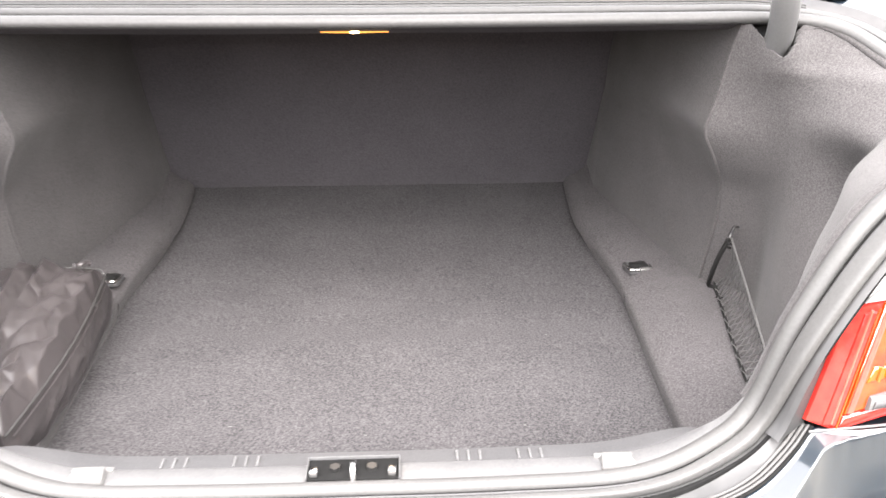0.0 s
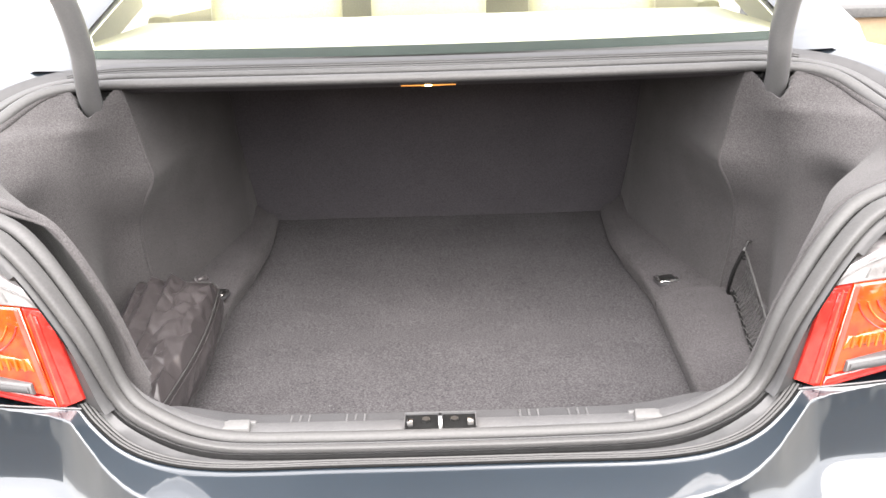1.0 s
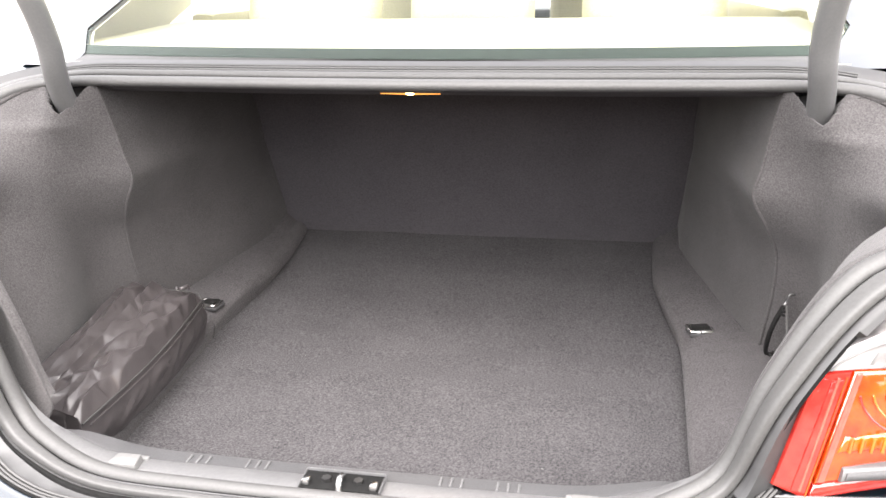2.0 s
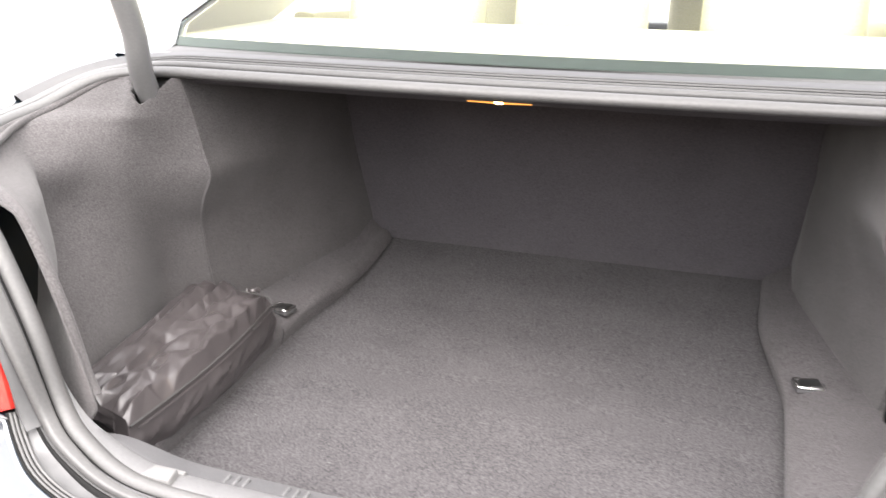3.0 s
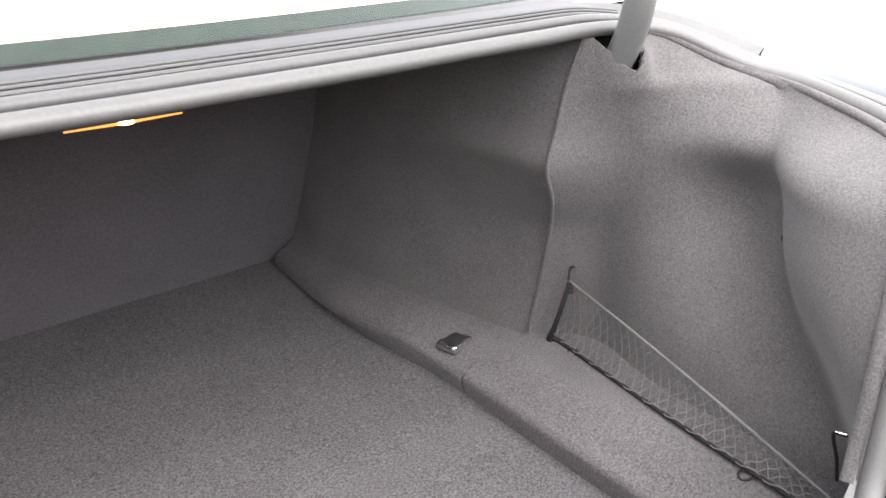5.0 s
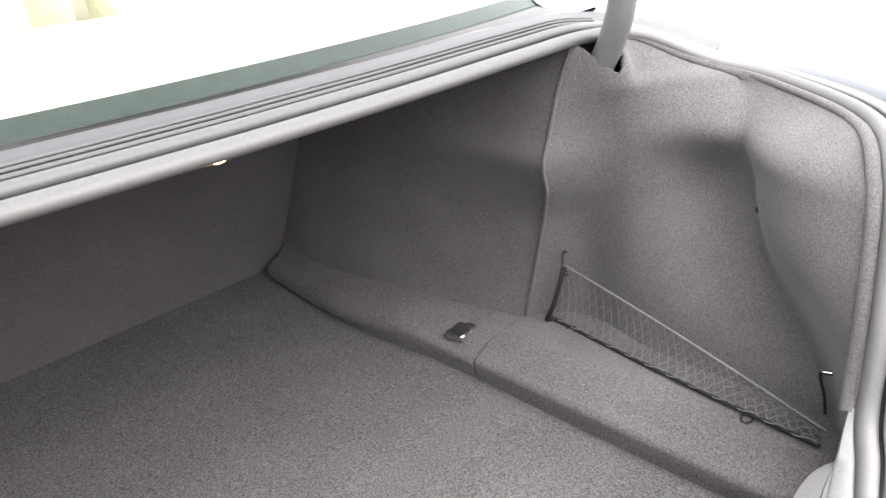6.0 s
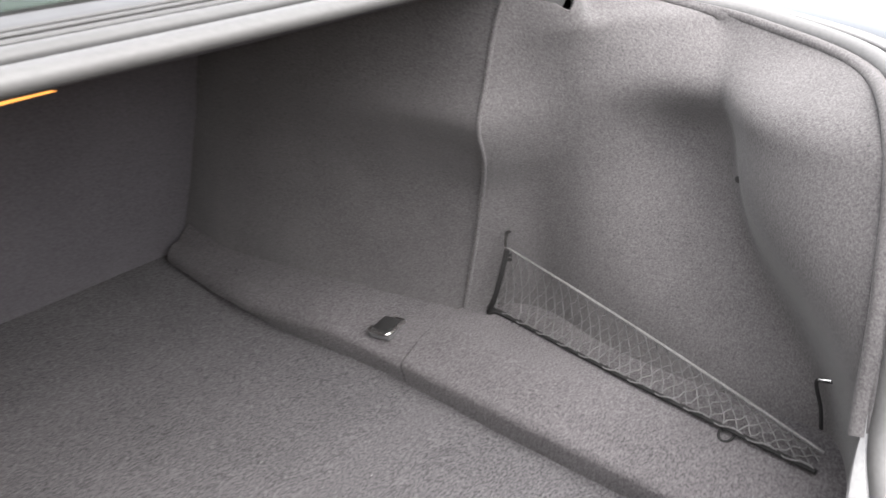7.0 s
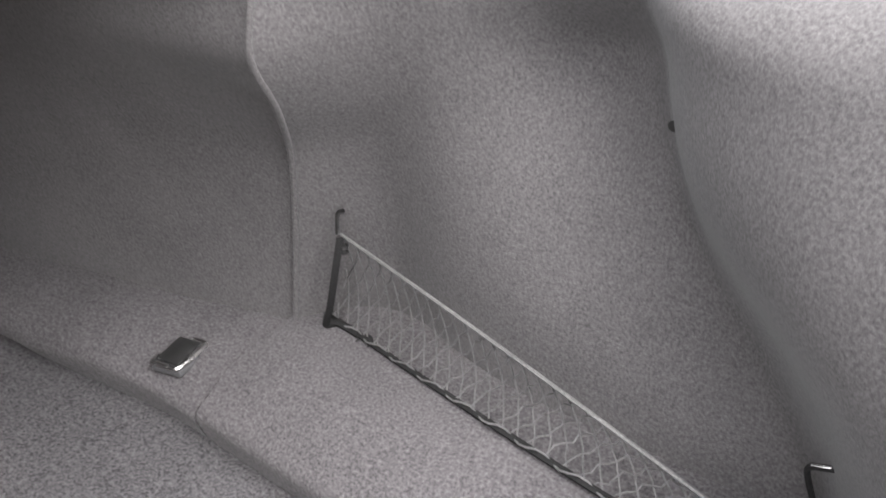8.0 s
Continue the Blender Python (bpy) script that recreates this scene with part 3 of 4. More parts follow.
def bumper_top(x):
    a = abs(x)
    if a < EDGE[-1].x:
        return lerp(EDGE_Y, a), lerp(EDGE_Z, a)
    t = a - EDGE[-1].x
    k = min(1.0, t / 0.05)
    k = k * k * (3 - 2 * k)
    y0, z0 = EDGE[-1].y, EDGE[-1].z
    y1, z1 = -0.042 + 0.85 * max(0.0, a - 0.56) ** 2, 0.7525 + 0.068 * (a - 0.49)
    return y0 + (y1 - y0) * k, z0 + (z1 - z0) * k


FLARE = [(0.0, 0.0)]
for k in range(90):
    tilt = radians(ease([(0.0, 14.5), (0.03, 16.5), (0.07, 19), (0.088, 23), (0.115, 42), (0.15, 52), (0.175, 46), (0.20, 25), (0.24, 0), (0.40, -12)], 0.004 * k))
    FLARE.append((FLARE[-1][0] + 0.004 * math.cos(tilt), FLARE[-1][1] + 0.004 * math.sin(tilt)))


def face_y(a, z):
    """The bumper's outer face below the tail lights: steep, then hollow, bowed out towards the middle."""
    bow = ease([(0.0, -0.152), (0.15, -0.151), (0.30, -0.142), (0.38, -0.124), (0.43, -0.102), (0.47, -0.074), (0.505, -0.054), (0.55, -0.046), (0.62, -0.043), (0.92, -0.043)], a)
    return bow + 0.85 * max(0.0, a - 0.56) ** 2 - lerp(FLARE, 0.757 - z)


rows = []
for k in range(-184, 185):
    x = 0.92 * k / 184
    a = abs(x)
    y, z = bumper_top(x)
    row = [(x, y + 0.05, z - 0.012), (x, y + 0.001, z - 0.003)]
    shelf, s = [(y, z)], 0.0
    while y > face_y(a, z) and s < 0.12:
        tilt = radians(60 if s < 0.006 else 74)
        y, z, s = y - 0.002 * math.sin(tilt), z - 0.002 * math.cos(tilt), s + 0.002
        shelf.append((y, z))
    if len(shelf) > 1:
        y, z = shelf[-1]
    for j in range(30):
        q = (len(shelf) - 1) * j / 29
        (y0, z0), (y1, z1) = shelf[int(q)], shelf[min(int(q) + 1, len(shelf) - 1)]
        row.append((x, y0 + (y1 - y0) * (q % 1), z0 + (z1 - z0) * (q % 1)))
    start = y - face_y(a, z)
    for j in range(1, 61):
        zz = z - (z - 0.50) * j / 60
        row.append((x, face_y(a, zz) + start * max(0.0, 1 - j / 8), zz))
    y, z = row[-1][1:]
    row += [(x, y + 0.02, z - 0.06), (x, y + 0.08, z - 0.15)]
    rows.append(row)
bumper = grid(rows)
loose = [v for v in bumper.verts if not v.is_boundary]
for _ in range(2):
    bmesh.ops.smooth_vert(bumper, verts=loose, factor=0.5, use_axis_x=True, use_axis_y=True, use_axis_z=True)
part("bumper", bumper, paint, car, "glossy dark green painted bumper")

for s in (1, -1):
    rows = []
    for j in range(25):
        y = 0.20 + 3.0 * j / 24
        bulge = 0.02 * math.sin(math.pi * j / 24)
        rows.append([(s * (0.86 + bulge + dx), y, z) for dx, z in ((-0.12, 1.02), (-0.03, 1.00), (0.01, 0.94), (0.03, 0.75), (0.02, 0.50), (-0.03, 0.32))])
    part("body_side", grid(rows), paint, car)
part("floor_pan", box((1.66, 3.1, 0.03), (0, 1.65, 0.30), 0.01), black_plastic, car)

# rear window, its black border, pillars, roof
WB, WT = Vector((0, 0.588, 1.155)), Vector((0, 1.24, 1.455))


def on_glass(x, s, out=0.0):
    p = WB + (WT - WB) * s
    return Vector((x, p.y - 0.082 * (1 - (x / 0.66) ** 2) * (1 - s) - out * 0.41, p.z + out * 0.91))


def pane_half(s):
    """Half the pane's width: its lower corners are cut in."""
    return 0.654 + 0.40 * min(s, 0.12) - 0.12 * max(0.0, s - 0.12)


pane = grid([[on_glass(x * (pane_half(s) + 0.004), s) for x in (k / 16 for k in range(-16, 17))] for s in (j / 10 for j in range(11))])
rear_window = part("rear_window", pane, glass, car, "clear rear window reflecting a white sky")
rear_window.visible_shadow = False
if rear_window.data.polygons[0].normal.z < 0:
    rear_window.data.flip_normals()
border = []
for j in range(121):
    q = -1 + 2 * j / 120
    border.append([on_glass(q * pane_half(h), h, -0.003) for h in (0.0, 0.016, 0.033, 0.050)])
part("black_border", grid(border), frit_black, rear_window)
for side in (1, -1):
    part("black_border", grid([[on_glass(side * (pane_half(h) - w), h, -0.003) for w in (0.008, 0.004, 0.0)] for h in (0.052 + 0.09 * k / 12 for k in range(13))]), frit_black, rear_window)


def strip_line(x):
    """The front edge of the opening, straight out to both ends."""
    return ease([(0.0, 0.415), (0.22, 0.421), (0.45, 0.440), (0.60, 0.452), (0.70, 0.462)], abs(x)), 1.125 - 0.004 * max(0.0, abs(x) - 0.45) / 0.2


def front_strip(profile, half=0.672, steps=60):
    """A profile of (forwards, up) carried along the front edge."""
    rows = []
    for k in range(steps + 1):
        x = -half + 2 * half * k / steps
        y, z = strip_line(x)
        rows.append([(x, y + a, z + b) for a, b in profile])
    return grid(rows)


part("window_trim", front_strip([(0.0855, 0.002), (0.0875, 0.016), (0.0895, 0.0205), (0.093, 0.0225), (0.096, 0.0225), (0.098, 0.010)]), dark_plastic, car)
part("trim_line", front_strip(ring(0.0915, 0.0215, 0.0026, 0.0024, 8)), pale_trim, car, "thin pale trim line")
part("trim_gap", front_strip(ring(0.0868, 0.0170, 0.0016, 0.0030, 8)), matt_black, car)
rows = []
for k in range(81):
    x = -0.672 + 1.344 * k / 80
    y, z = strip_line(x)
    a, b = Vector((x, y + 0.0940, z + 0.0215)), on_glass(x, 0.0) + Vector((0, 0.001, -0.0015))
    rows.append([a - Vector((0, 0, 0.004)), a, a.lerp(b, 0.3) + Vector((0, 0, 0.0012)), a.lerp(b, 0.7) + Vector((0, 0, 0.0012)), b, on_glass(x, 0.012, -0.006)])
part("cowl_panel", grid(rows), rubber, car, "grey rubber strip along the window's lower edge")
for s in (1, -1):
    rows, inside, seam = [], [], []
    for j in range(-3, 25):
        t = j / 24 if j >= 0 else j / 40
        c = on_glass(s * pane_half(max(0.0, t)), t)
        rows.append([c + Vector((s * a, b, h)) for a, b, h in ((-0.002, 0, 0.002), (0.012, 0.0, 0.005), (0.10 + 0.03 * t, 0.01, 0.006), (0.175, 0.03, -0.025), (0.21, 0.05, -0.07), (0.23, 0.08, -0.22))])
        inside.append([c + Vector((s * a, b, h)) for a, b, h in ((-0.012, 0.006, -0.004), (0.012, 0.014, -0.012), (0.09, 0.022, -0.014), (0.160, 0.04, -0.045), (0.19, 0.06, -0.09), (0.205, 0.09, -0.24))])
        if 0 <= t < 0.62:
            seam.append(on_glass(s * (0.757 + 0.10 * t), t) + Vector((0, 0.009, 0.007)))
    part("rear_pillar", grid(rows), paint, car)
    part("pillar_lining", grid(inside[3:]), cream, car, "cream lining inside the rear pillar")
    part("pillar_seam", tube(seam, 0.0013, 6), matt_black, car)
rows = []
for j in range(17):
    t = j / 16
    y = 1.20 + 2.0 * t
    z = 1.455 + 0.03 * math.sin(math.pi * t)
    rows.append([(x, y, z - 0.05 * (x / 0.6) ** 4) for x in (-0.60 + 1.2 * k / 20 for k in range(21))])
roof = part("roof", grid(rows), paint, car)
m = roof.modifiers.new("thickness", "SOLIDIFY")
m.thickness = 0.03

# cabin behind the rear window
rows = []
for j in range(14):
    t = j / 13
    y = 0.57 + 0.56 * t
    z = 1.132 + 0.030 * min(1, t * 5) ** 0.6 + 0.022 * t
    rows.append([(x, y, z) for x in (-0.72 + 1.44 * k / 20 for k in range(21))])
shelf = part("parcel_shelf", grid(rows), cream, car, "cream fabric parcel shelf")
for x, w in ((-0.41, 0.34), (-0.012, 0.30), (0.415, 0.33)):
    rest = box((w, 0.11, 0.40), (x, 1.235, 1.225), 0.045, segments=5)
    for v in rest.verts:
        v.co.y += 0.25 * (v.co.z - 1.285)
    part("rear_headrest", rest, tan_leather, car, "cream leather rear headrest")
for x in (-0.37, 0.37):
    part("front_seat_back", box((0.48, 0.13, 0.80), (x, 2.15, 0.91), 0.05, segments=4), tan_leather, car, "cream leather front seat")
part("rear_seat_back", box((1.24, 0.10, 0.60), (0, 1.30, 0.80), 0.04, turn=Matrix.Rotation(radians(-12), 4, "X"), segments=4), tan_leather, car, "cream leather rear bench")
dash = part("dashboard", box((1.36, 0.35, 0.30), (0, 2.95, 0.98), 0.06, segments=4), dash_dark, car, "dark dashboard top")
for k in range(4):
    part("vent_slat", box((0.22, 0.006, 0.010), (0, 2.772, 1.03 + 0.018 * k), 0.002), steel, dash)
for s in (1, -1):
    part("door_panel", box((0.08, 1.9, 0.62), (s * 0.74, 2.2, 0.89), 0.03), tan_leather, car)

# ---- seals ----
seal = thing("boot_seal", (0, 0, 0), "grey-black rubber weatherstrip round the boot opening", "rubber seal")


def soft_bar(a, b, ra, rb, steps=28, power=0.55):
    """A closed flat-topped profile with rounded edges."""
    out = []
    for k in range(steps + 1):
        c, d = math.cos(2 * math.pi * k / steps), math.sin(2 * math.pi * k / steps)
        out.append((a + ra * math.copysign(abs(c) ** power, c), b + rb * math.copysign(abs(d) ** power, d) - 0.10 * ra * c))
    return out


part("seal_lip", sweep_wide(lambda w, v, f: ring(0.0092 + 0.0023 * w, -0.0037 * f, 0.0097 + 0.0025 * w, 0.0090 + 0.0015 * w - 0.0015 * f, 20)), rubber, seal)
# black tube laid beside the lip as the groove's painted shade
part("groove_shade", sweep_wide(lambda w, v, f: ring(0.0200 + 0.0055 * w + 0.0010 * f, -0.003, 0.0030 + 0.0010 * w + 0.0020 * f, 0.004, 8)), matt_black, seal)
part("seal_bead", sweep_wide(lambda w, v, f: ring(0.0225 + 0.0067 * w, -0.0010 + 0.0005 * w - 0.004 * f, 0.0019, 0.0024, 8)), dark_plastic, seal)
part("seal_flap", sweep_wide(lambda w, v, f: soft_bar(0.0295 + 0.0065 * w + 0.0075 * v - 0.0075 * f, -0.0035 + 0.0035 * w + 0.0035 * f, 0.0050 + 0.0035 * w + 0.0040 * v - 0.0030 * f, 0.0045 + 0.0017 * w + 0.0011 * f, 28, 0.55 + 0.45 * f)), rubber, seal, "flat grey rubber flap")
# black tube painting the shade between flap and channel
part("gap_shade", sweep_wide(lambda w, v, f: ring(0.0400 + 0.0060 * w + 0.0105 * v - 0.0050 * f, -0.0115 - 0.004 * v + 0.0055 * f, 0.0055 - 0.0035 * w + 0.0020 * f, 0.0050 - 0.0015 * w, 8)), matt_black, seal)
outer = thing("outer_seal", (0, 0, 0), "thin black rubber strip along the gutter's outer edge", "rubber seal")
for d_, r_ in ((0.0135, 0.0023), (0.0085, 0.0019), (0.0038, 0.0020)):
    part("rib", along_edge(d_, -0.0010, r_), rubber, outer)
# thin black tubes between the ribs, painted in place of shade
for d_, r_ in ((0.0110, 0.0012), (0.0062, 0.0010), (0.0002, 0.0020)):
    part("shadow_gap", along_edge(d_, -0.0010, r_, 6), matt_black, outer)
beam_seal = thing("beam_seal", (0, 0, 0), "thin ribbed rubber strip along the beam below the rear window", "rubber seal")
for o_, h_, r_ in ((0.0478, 0.0095, 0.0024), (0.0530, 0.0128, 0.0019), (0.0575, 0.0152, 0.0017)):
    part("rib", sweep_wide(lambda w, v, f: ring(o_ + 0.008 * (1 - f), h_ - 0.0125 * (1 - f), r_, r_, 8), 10 * PER + 4, 18 * PER - 4), rubber, beam_seal)

# ---- loading lip trim ----
def lip_strip(profile, span, taper=6):
    """Along the rear lip to both sides, to step span of the rim."""
    n = len(rim)
    rows = []
    for i in range(-span, span + 1):
        t = (rim[(i + 1) % n] - rim[(i - 1) % n]).normalized()
        u = rim_up[i % n]
        u = (u - t * u.dot(t)).normalized()
        o = t.cross(u)
        k = 1 - (abs(i) / span) ** taper
        rows.append([rim[i % n] + o * (a if a > 0 else a * k) + u * b for a, b in profile])
    return grid(rows)


lip = thing("lip_trim", (0, 0, 0.70), "light grey plastic trim over the loading lip", "loading lip trim")
lip_face = lip_strip([(0.004, -0.012), (0.003, -0.002), (0.000, 0.001), (-0.010, 0.002), (-0.030, 0.002), (-0.034, 0.000)], 4 * PER + 3, 2.6)
p_ = part("front_edge", lip_face, grey_plastic, lip)
p_.location.z = -0.70
inner = lip_strip([(-0.004, -0.0015), (-0.034, -0.0005), (-0.036, -0.003), (-0.040, -0.003), (-0.064, -0.006), (-0.072, -0.020), (-0.078, -0.13)], 3 * PER + 3, 8)
p_ = part("inner_plate", inner, dark_plastic, lip, "dark textured plastic")
p_.location.z = -0.70

# rows of short ribs on the plate
for x0 in (-0.215, -0.135, 0.115, 0.185):
    for k in range(3):
        rib = part("rib", box((0.003, 0.018, 0.003), (x0 + 0.013 * k, 0.012, -0.003), 0.001), grey_plastic, lip)

# lid stops
for x in (-0.285, 0.290):
    st = thing("lid_stop", (x, -0.017, 0.70), "pale grey rubber lid stop clipped on the lip", "rubber stop", "lid stops")
    bm = box((0.038, 0.024, 0.016), (0, -0.002, 0.003), 0.002, segments=2)
    for v in bm.verts:
        if v.co.z > 0.008 and v.co.y > 0:
            v.co.x *= 0.82
    part("pad", bm, stop_rubber, st)
    part("clip", box((0.046, 0.008, 0.008), (0, 0.013, 0.001), 0.002), stop_rubber, st)

# latch in the middle of the lip
latch = thing("lid_latch", (0, -0.015, 0.70), "black lid latch plate with a bright steel striker", "latch")
part("plate", slab([(-0.049, -0.022), (0.049, -0.022), (0.049, 0.013), (-0.049, 0.013)], 0.0045, 0.0070, 0.001), matt_black, latch)
part("hood", box((0.101, 0.0016, 0.008), (0, 0.0140, 0.0062), 0.0006), grey_plastic, latch, "thin grey edge")
for x in (-0.0500, 0.0500):
    part("side_edge", box((0.0014, 0.036, 0.006), (x, -0.004, 0.0062), 0.0005), grey_plastic, latch, "thin grey edge")
for x in (-0.042, 0.042):
    part("cheek", box((0.009, 0.012, 0.009), (x, -0.014, 0.0105), 0.0015), steel, latch, "bright steel cheek")
part("striker", tube(spline([(0, 0.002, 0.006), (0, -0.004, 0.016), (0, -0.016, 0.016), (0, -0.022, 0.004)], 5), 0.0034), steel, latch, "bright steel loop")
for x in (-0.020, 0.020):
    bm = bmesh.new()
    bmesh.ops.create_cone(bm, cap_ends=True, segments=6, radius1=0.0065, radius2=0.006, depth=0.004, matrix=Matrix.Translation((x, -0.004, 0.009)))
    part("bolt", bm, black_plastic, latch, smooth=False)


# ---- hinge arms and the open lid ----
def hinge(flip):
    s = -1 if flip else 1
    h = thing("hinge_arm", (s * 0.60, 0.40, 1.05), "grey painted gooseneck hinge arm of the boot lid", "lid hinge", "lid hinges")
    line = spline([(0.010 * s, 0.066, -0.004), (0.008 * s, 0.050, 0.02), (0.003 * s, 0.025, 0.06), (-0.005 * s, 0.006, 0.10), (-0.010 * s, -0.006, 0.14), (-0.010 * s, -0.028, 0.20), (0.0, -0.06, 0.28), (0.01 * s, -0.11, 0.38)], 6)
    part("arm", tube(line, 0.0195, 14), hinge_paint, h)
    return h


hinge(False)
hinge(True)
rows = []
for j in range(12):
    t = j / 11
    rows.append([(x * (0.70 - 0.08 * t), 0.36 + 0.06 * t - 0.05 * math.sin(math.pi * t) - 0.02 * x * x, 1.30 + 1.0 * t) for x in (k / 12 for k in range(-12, 13))])
lid = part("boot_lid", grid(rows), paint, car, "raised dark green boot lid")
m = lid.modifiers.new("thickness", "SOLIDIFY")
m.thickness, m.offset = 0.03, 0
felt = part("inner_lining", grid([[(p[0] * 0.93, p[1] - 0.022, p[2]) for p in r] for r in rows[1:-1]]), lid_felt, lid)


# ---- tail lights ----
def lamp_face(x):
    """How far forward the lamp's face lies, at a distance from the car's middle."""
    return -0.036 + 0.85 * max(0.0, x - 0.56) ** 2


def lens(outline, depth, cells=10):
    """A curved lens: an outline of (x, z) laid on the lamp's face, with a turned-back edge."""
    bm = bmesh.new()
    f = bm.faces.new([bm.verts.new((x, 0, z)) for x, z in outline])
    up = bmesh.ops.extrude_face_region(bm, geom=[f])
    bmesh.ops.translate(bm, vec=(0, depth, 0), verts=[v for v in up["geom"] if isinstance(v, bmesh.types.BMVert)])
    front = [e for e in bm.edges if all(v.co.y < depth / 2 for v in e.verts)]
    bmesh.ops.bevel(bm, geom=front, offset=0.004, segments=2, profile=0.5, affect="EDGES")
    bmesh.ops.triangulate(bm, faces=bm.faces)
    for v in bm.verts:
        v.co.y += lamp_face(v.co.x)
    return bm


def tail_light(flip):
    s = -1 if flip else 1
    t = thing("tail_light", (s * 0.60, -0.05, 0.76), "red, amber and clear tail light cluster", "tail light", "tail lights")

    def put(name, bm, mat, label=""):
        for v in bm.verts:
            v.co.y += 0.11 * (v.co.z - 0.757)
        bmesh.ops.translate(bm, vec=(-0.5965, 0.05, -0.76), verts=bm.verts)
        if flip:
            flip_x(bm)
        return part(name, bm, mat, t, label)

    put("housing", offset_lens([(0.486, 0.766), (0.90, 0.787), (0.918, 0.945), (0.70, 0.961), (0.588, 0.944), (0.539, 0.916), (0.518, 0.888)], 0.006, 0.07), black_plastic)
    put("red_band", offset_lens([(0.480, 0.764), (0.516, 0.750), (0.548, 0.897), (0.513, 0.8905)]), red_lens, "red lens band")
    put("red_strip", offset_lens([(0.5165, 0.750), (0.90, 0.785), (0.90, 0.800), (0.521, 0.768)]), red_lens)
    put("main_field", offset_lens([(0.5215, 0.7685), (0.90, 0.8005), (0.92, 0.904), (0.60, 0.902), (0.5485, 0.8965)]), deep_red, "orange-red lens")
    put("clear_cap", offset_lens([(0.513, 0.8925), (0.548, 0.8975), (0.60, 0.903), (0.92, 0.912), (0.918, 0.95), (0.70, 0.966), (0.585, 0.948), (0.535, 0.920)]), clear_lens, "clear lens cap")
    put("indicator", offset_lens([(0.540, 0.806), (0.80, 0.828), (0.80, 0.846), (0.546, 0.826)], -0.002), amber_lens, "amber lens")
    put("inner_step", offset_lens([(0.498, 0.760), (0.516, 0.756), (0.542, 0.888), (0.527, 0.886)], -0.003), red_lens)
    put("chrome_line", tube([(x, lamp_face(x) - 0.003, 0.7535 + 0.068 * (x - 0.484)) for x in (0.484 + 0.04 * k for k in range(11))], 0.0014, 6), grey_plastic, "thin bright trim line")
    put("lamp_frame", offset_lens([(0.5465, 0.7735), (0.722, 0.7875), (0.7245, 0.8045), (0.5485, 0.7895)], -0.002), grey_plastic)
    put("reversing_lamp", offset_lens([(0.550, 0.7765), (0.718, 0.7905), (0.720, 0.8015), (0.552, 0.7865)], -0.0045), dark_plastic, "grey lens")
    put("edge_strip", offset_lens([(0.5235, 0.7705), (0.5325, 0.7715), (0.5585, 0.8965), (0.5505, 0.8955)], -0.0018), pink_lens, "pale red strip")
    put("groove", tube([(0.5135 + 0.207 * (z - 0.757), lamp_face(0.53) - 0.0032, z) for z in (0.757 + 0.0135 * k for k in range(11))], 0.0011, 6), deep_red)
    # pale pink tube that paints a highlight along the red band
    put("highlight_rib", tube([(0.5065 + 0.207 * (z - 0.757), lamp_face(0.53) - 0.0030, z) for z in (0.762 + 0.0128 * k for k in range(11))], 0.0016, 6), pink_lens)
    put("cap_line", tube(spline([(0.526, lamp_face(0.53) - 0.001, 0.897), (0.545, lamp_face(0.53) - 0.001, 0.914), (0.595, lamp_face(0.59) - 0.001, 0.937), (0.70, lamp_face(0.70) - 0.001, 0.951)], 6), 0.0012, 6), stop_rubber)
    for k in range(3):
        put("cap_mark", offset_lens([(0.560 + 0.022 * k, 0.904 + 0.006 * k), (0.566 + 0.022 * k, 0.903 + 0.006 * k), (0.574 + 0.022 * k, 0.919 + 0.006 * k), (0.568 + 0.022 * k, 0.921 + 0.006 * k)], -0.0008), stop_rubber)
    for k in range(15):
        xx = 0.552 + 0.0105 * k
        put("flute", tube([(xx, lamp_face(xx) - 0.0025, 0.809 + 0.080 * (xx - 0.54)), (xx + 0.002, lamp_face(xx) - 0.0030, 0.825 + 0.080 * (xx - 0.54))], 0.0022, 6), amber_lens)
    for k in range(4):
        rr = 0.030 + 0.011 * k
        put("bowl_line", tube([(0.628 + 1.15 * rr * math.cos(a), lamp_face(0.628 + 1.15 * rr * math.cos(a)) - 0.0012, 0.880 + 0.85 * rr * math.sin(a)) for a in (math.pi * (1.05 + 0.72 * j / 14) for j in range(15))], 0.0013, 6), (amber_lens, red_lens)[k % 2])
    return t


def offset_lens(outline, out=0.0, depth=0.03):
    bm = lens(outline, depth)
    bmesh.ops.translate(bm, vec=(0, out, 0), verts=bm.verts)
    return bm


tail_light(False)
tail_light(True)
mark = thing("stamped_mark", (0.4965, -0.009, 0.836), "small pale stamped marks on the flange beside the light", "stamped mark")
for k in range(5):
    z_ = -0.036 + 0.016 * k
    for j in range(2):
        part("bar", box((0.0025, 0.0030, 0.0040 + 0.002 * ((k + j) % 2)), (0.300 * z_ - 0.001 + 0.004 * j, -0.004 + 0.11 * z_, z_), 0.0006), grey_plastic, mark)

# ---- boot lamp ----
lamp = thing("boot_lamp", (-0.008, 0.464, 1.1050), "small lit warm boot lamp under the parcel shelf", "lamp")
part("housing", box((0.104, 0.026, 0.008), (0, 0.004, 0.0045), 0.002), black_plastic, lamp)
bm = tube([(-0.049 + 0.098 * k / 20, -0.004, -0.0008) for k in range(21)], lambda s: 0.0008 + 0.0011 * (1 - abs(2 * s - 1)) ** 1.3, 8)
part("lens", bm, bulb_glow, lamp, "glowing warm lens")
glow = bpy.data.lights.new("boot_lamp_light", "AREA")
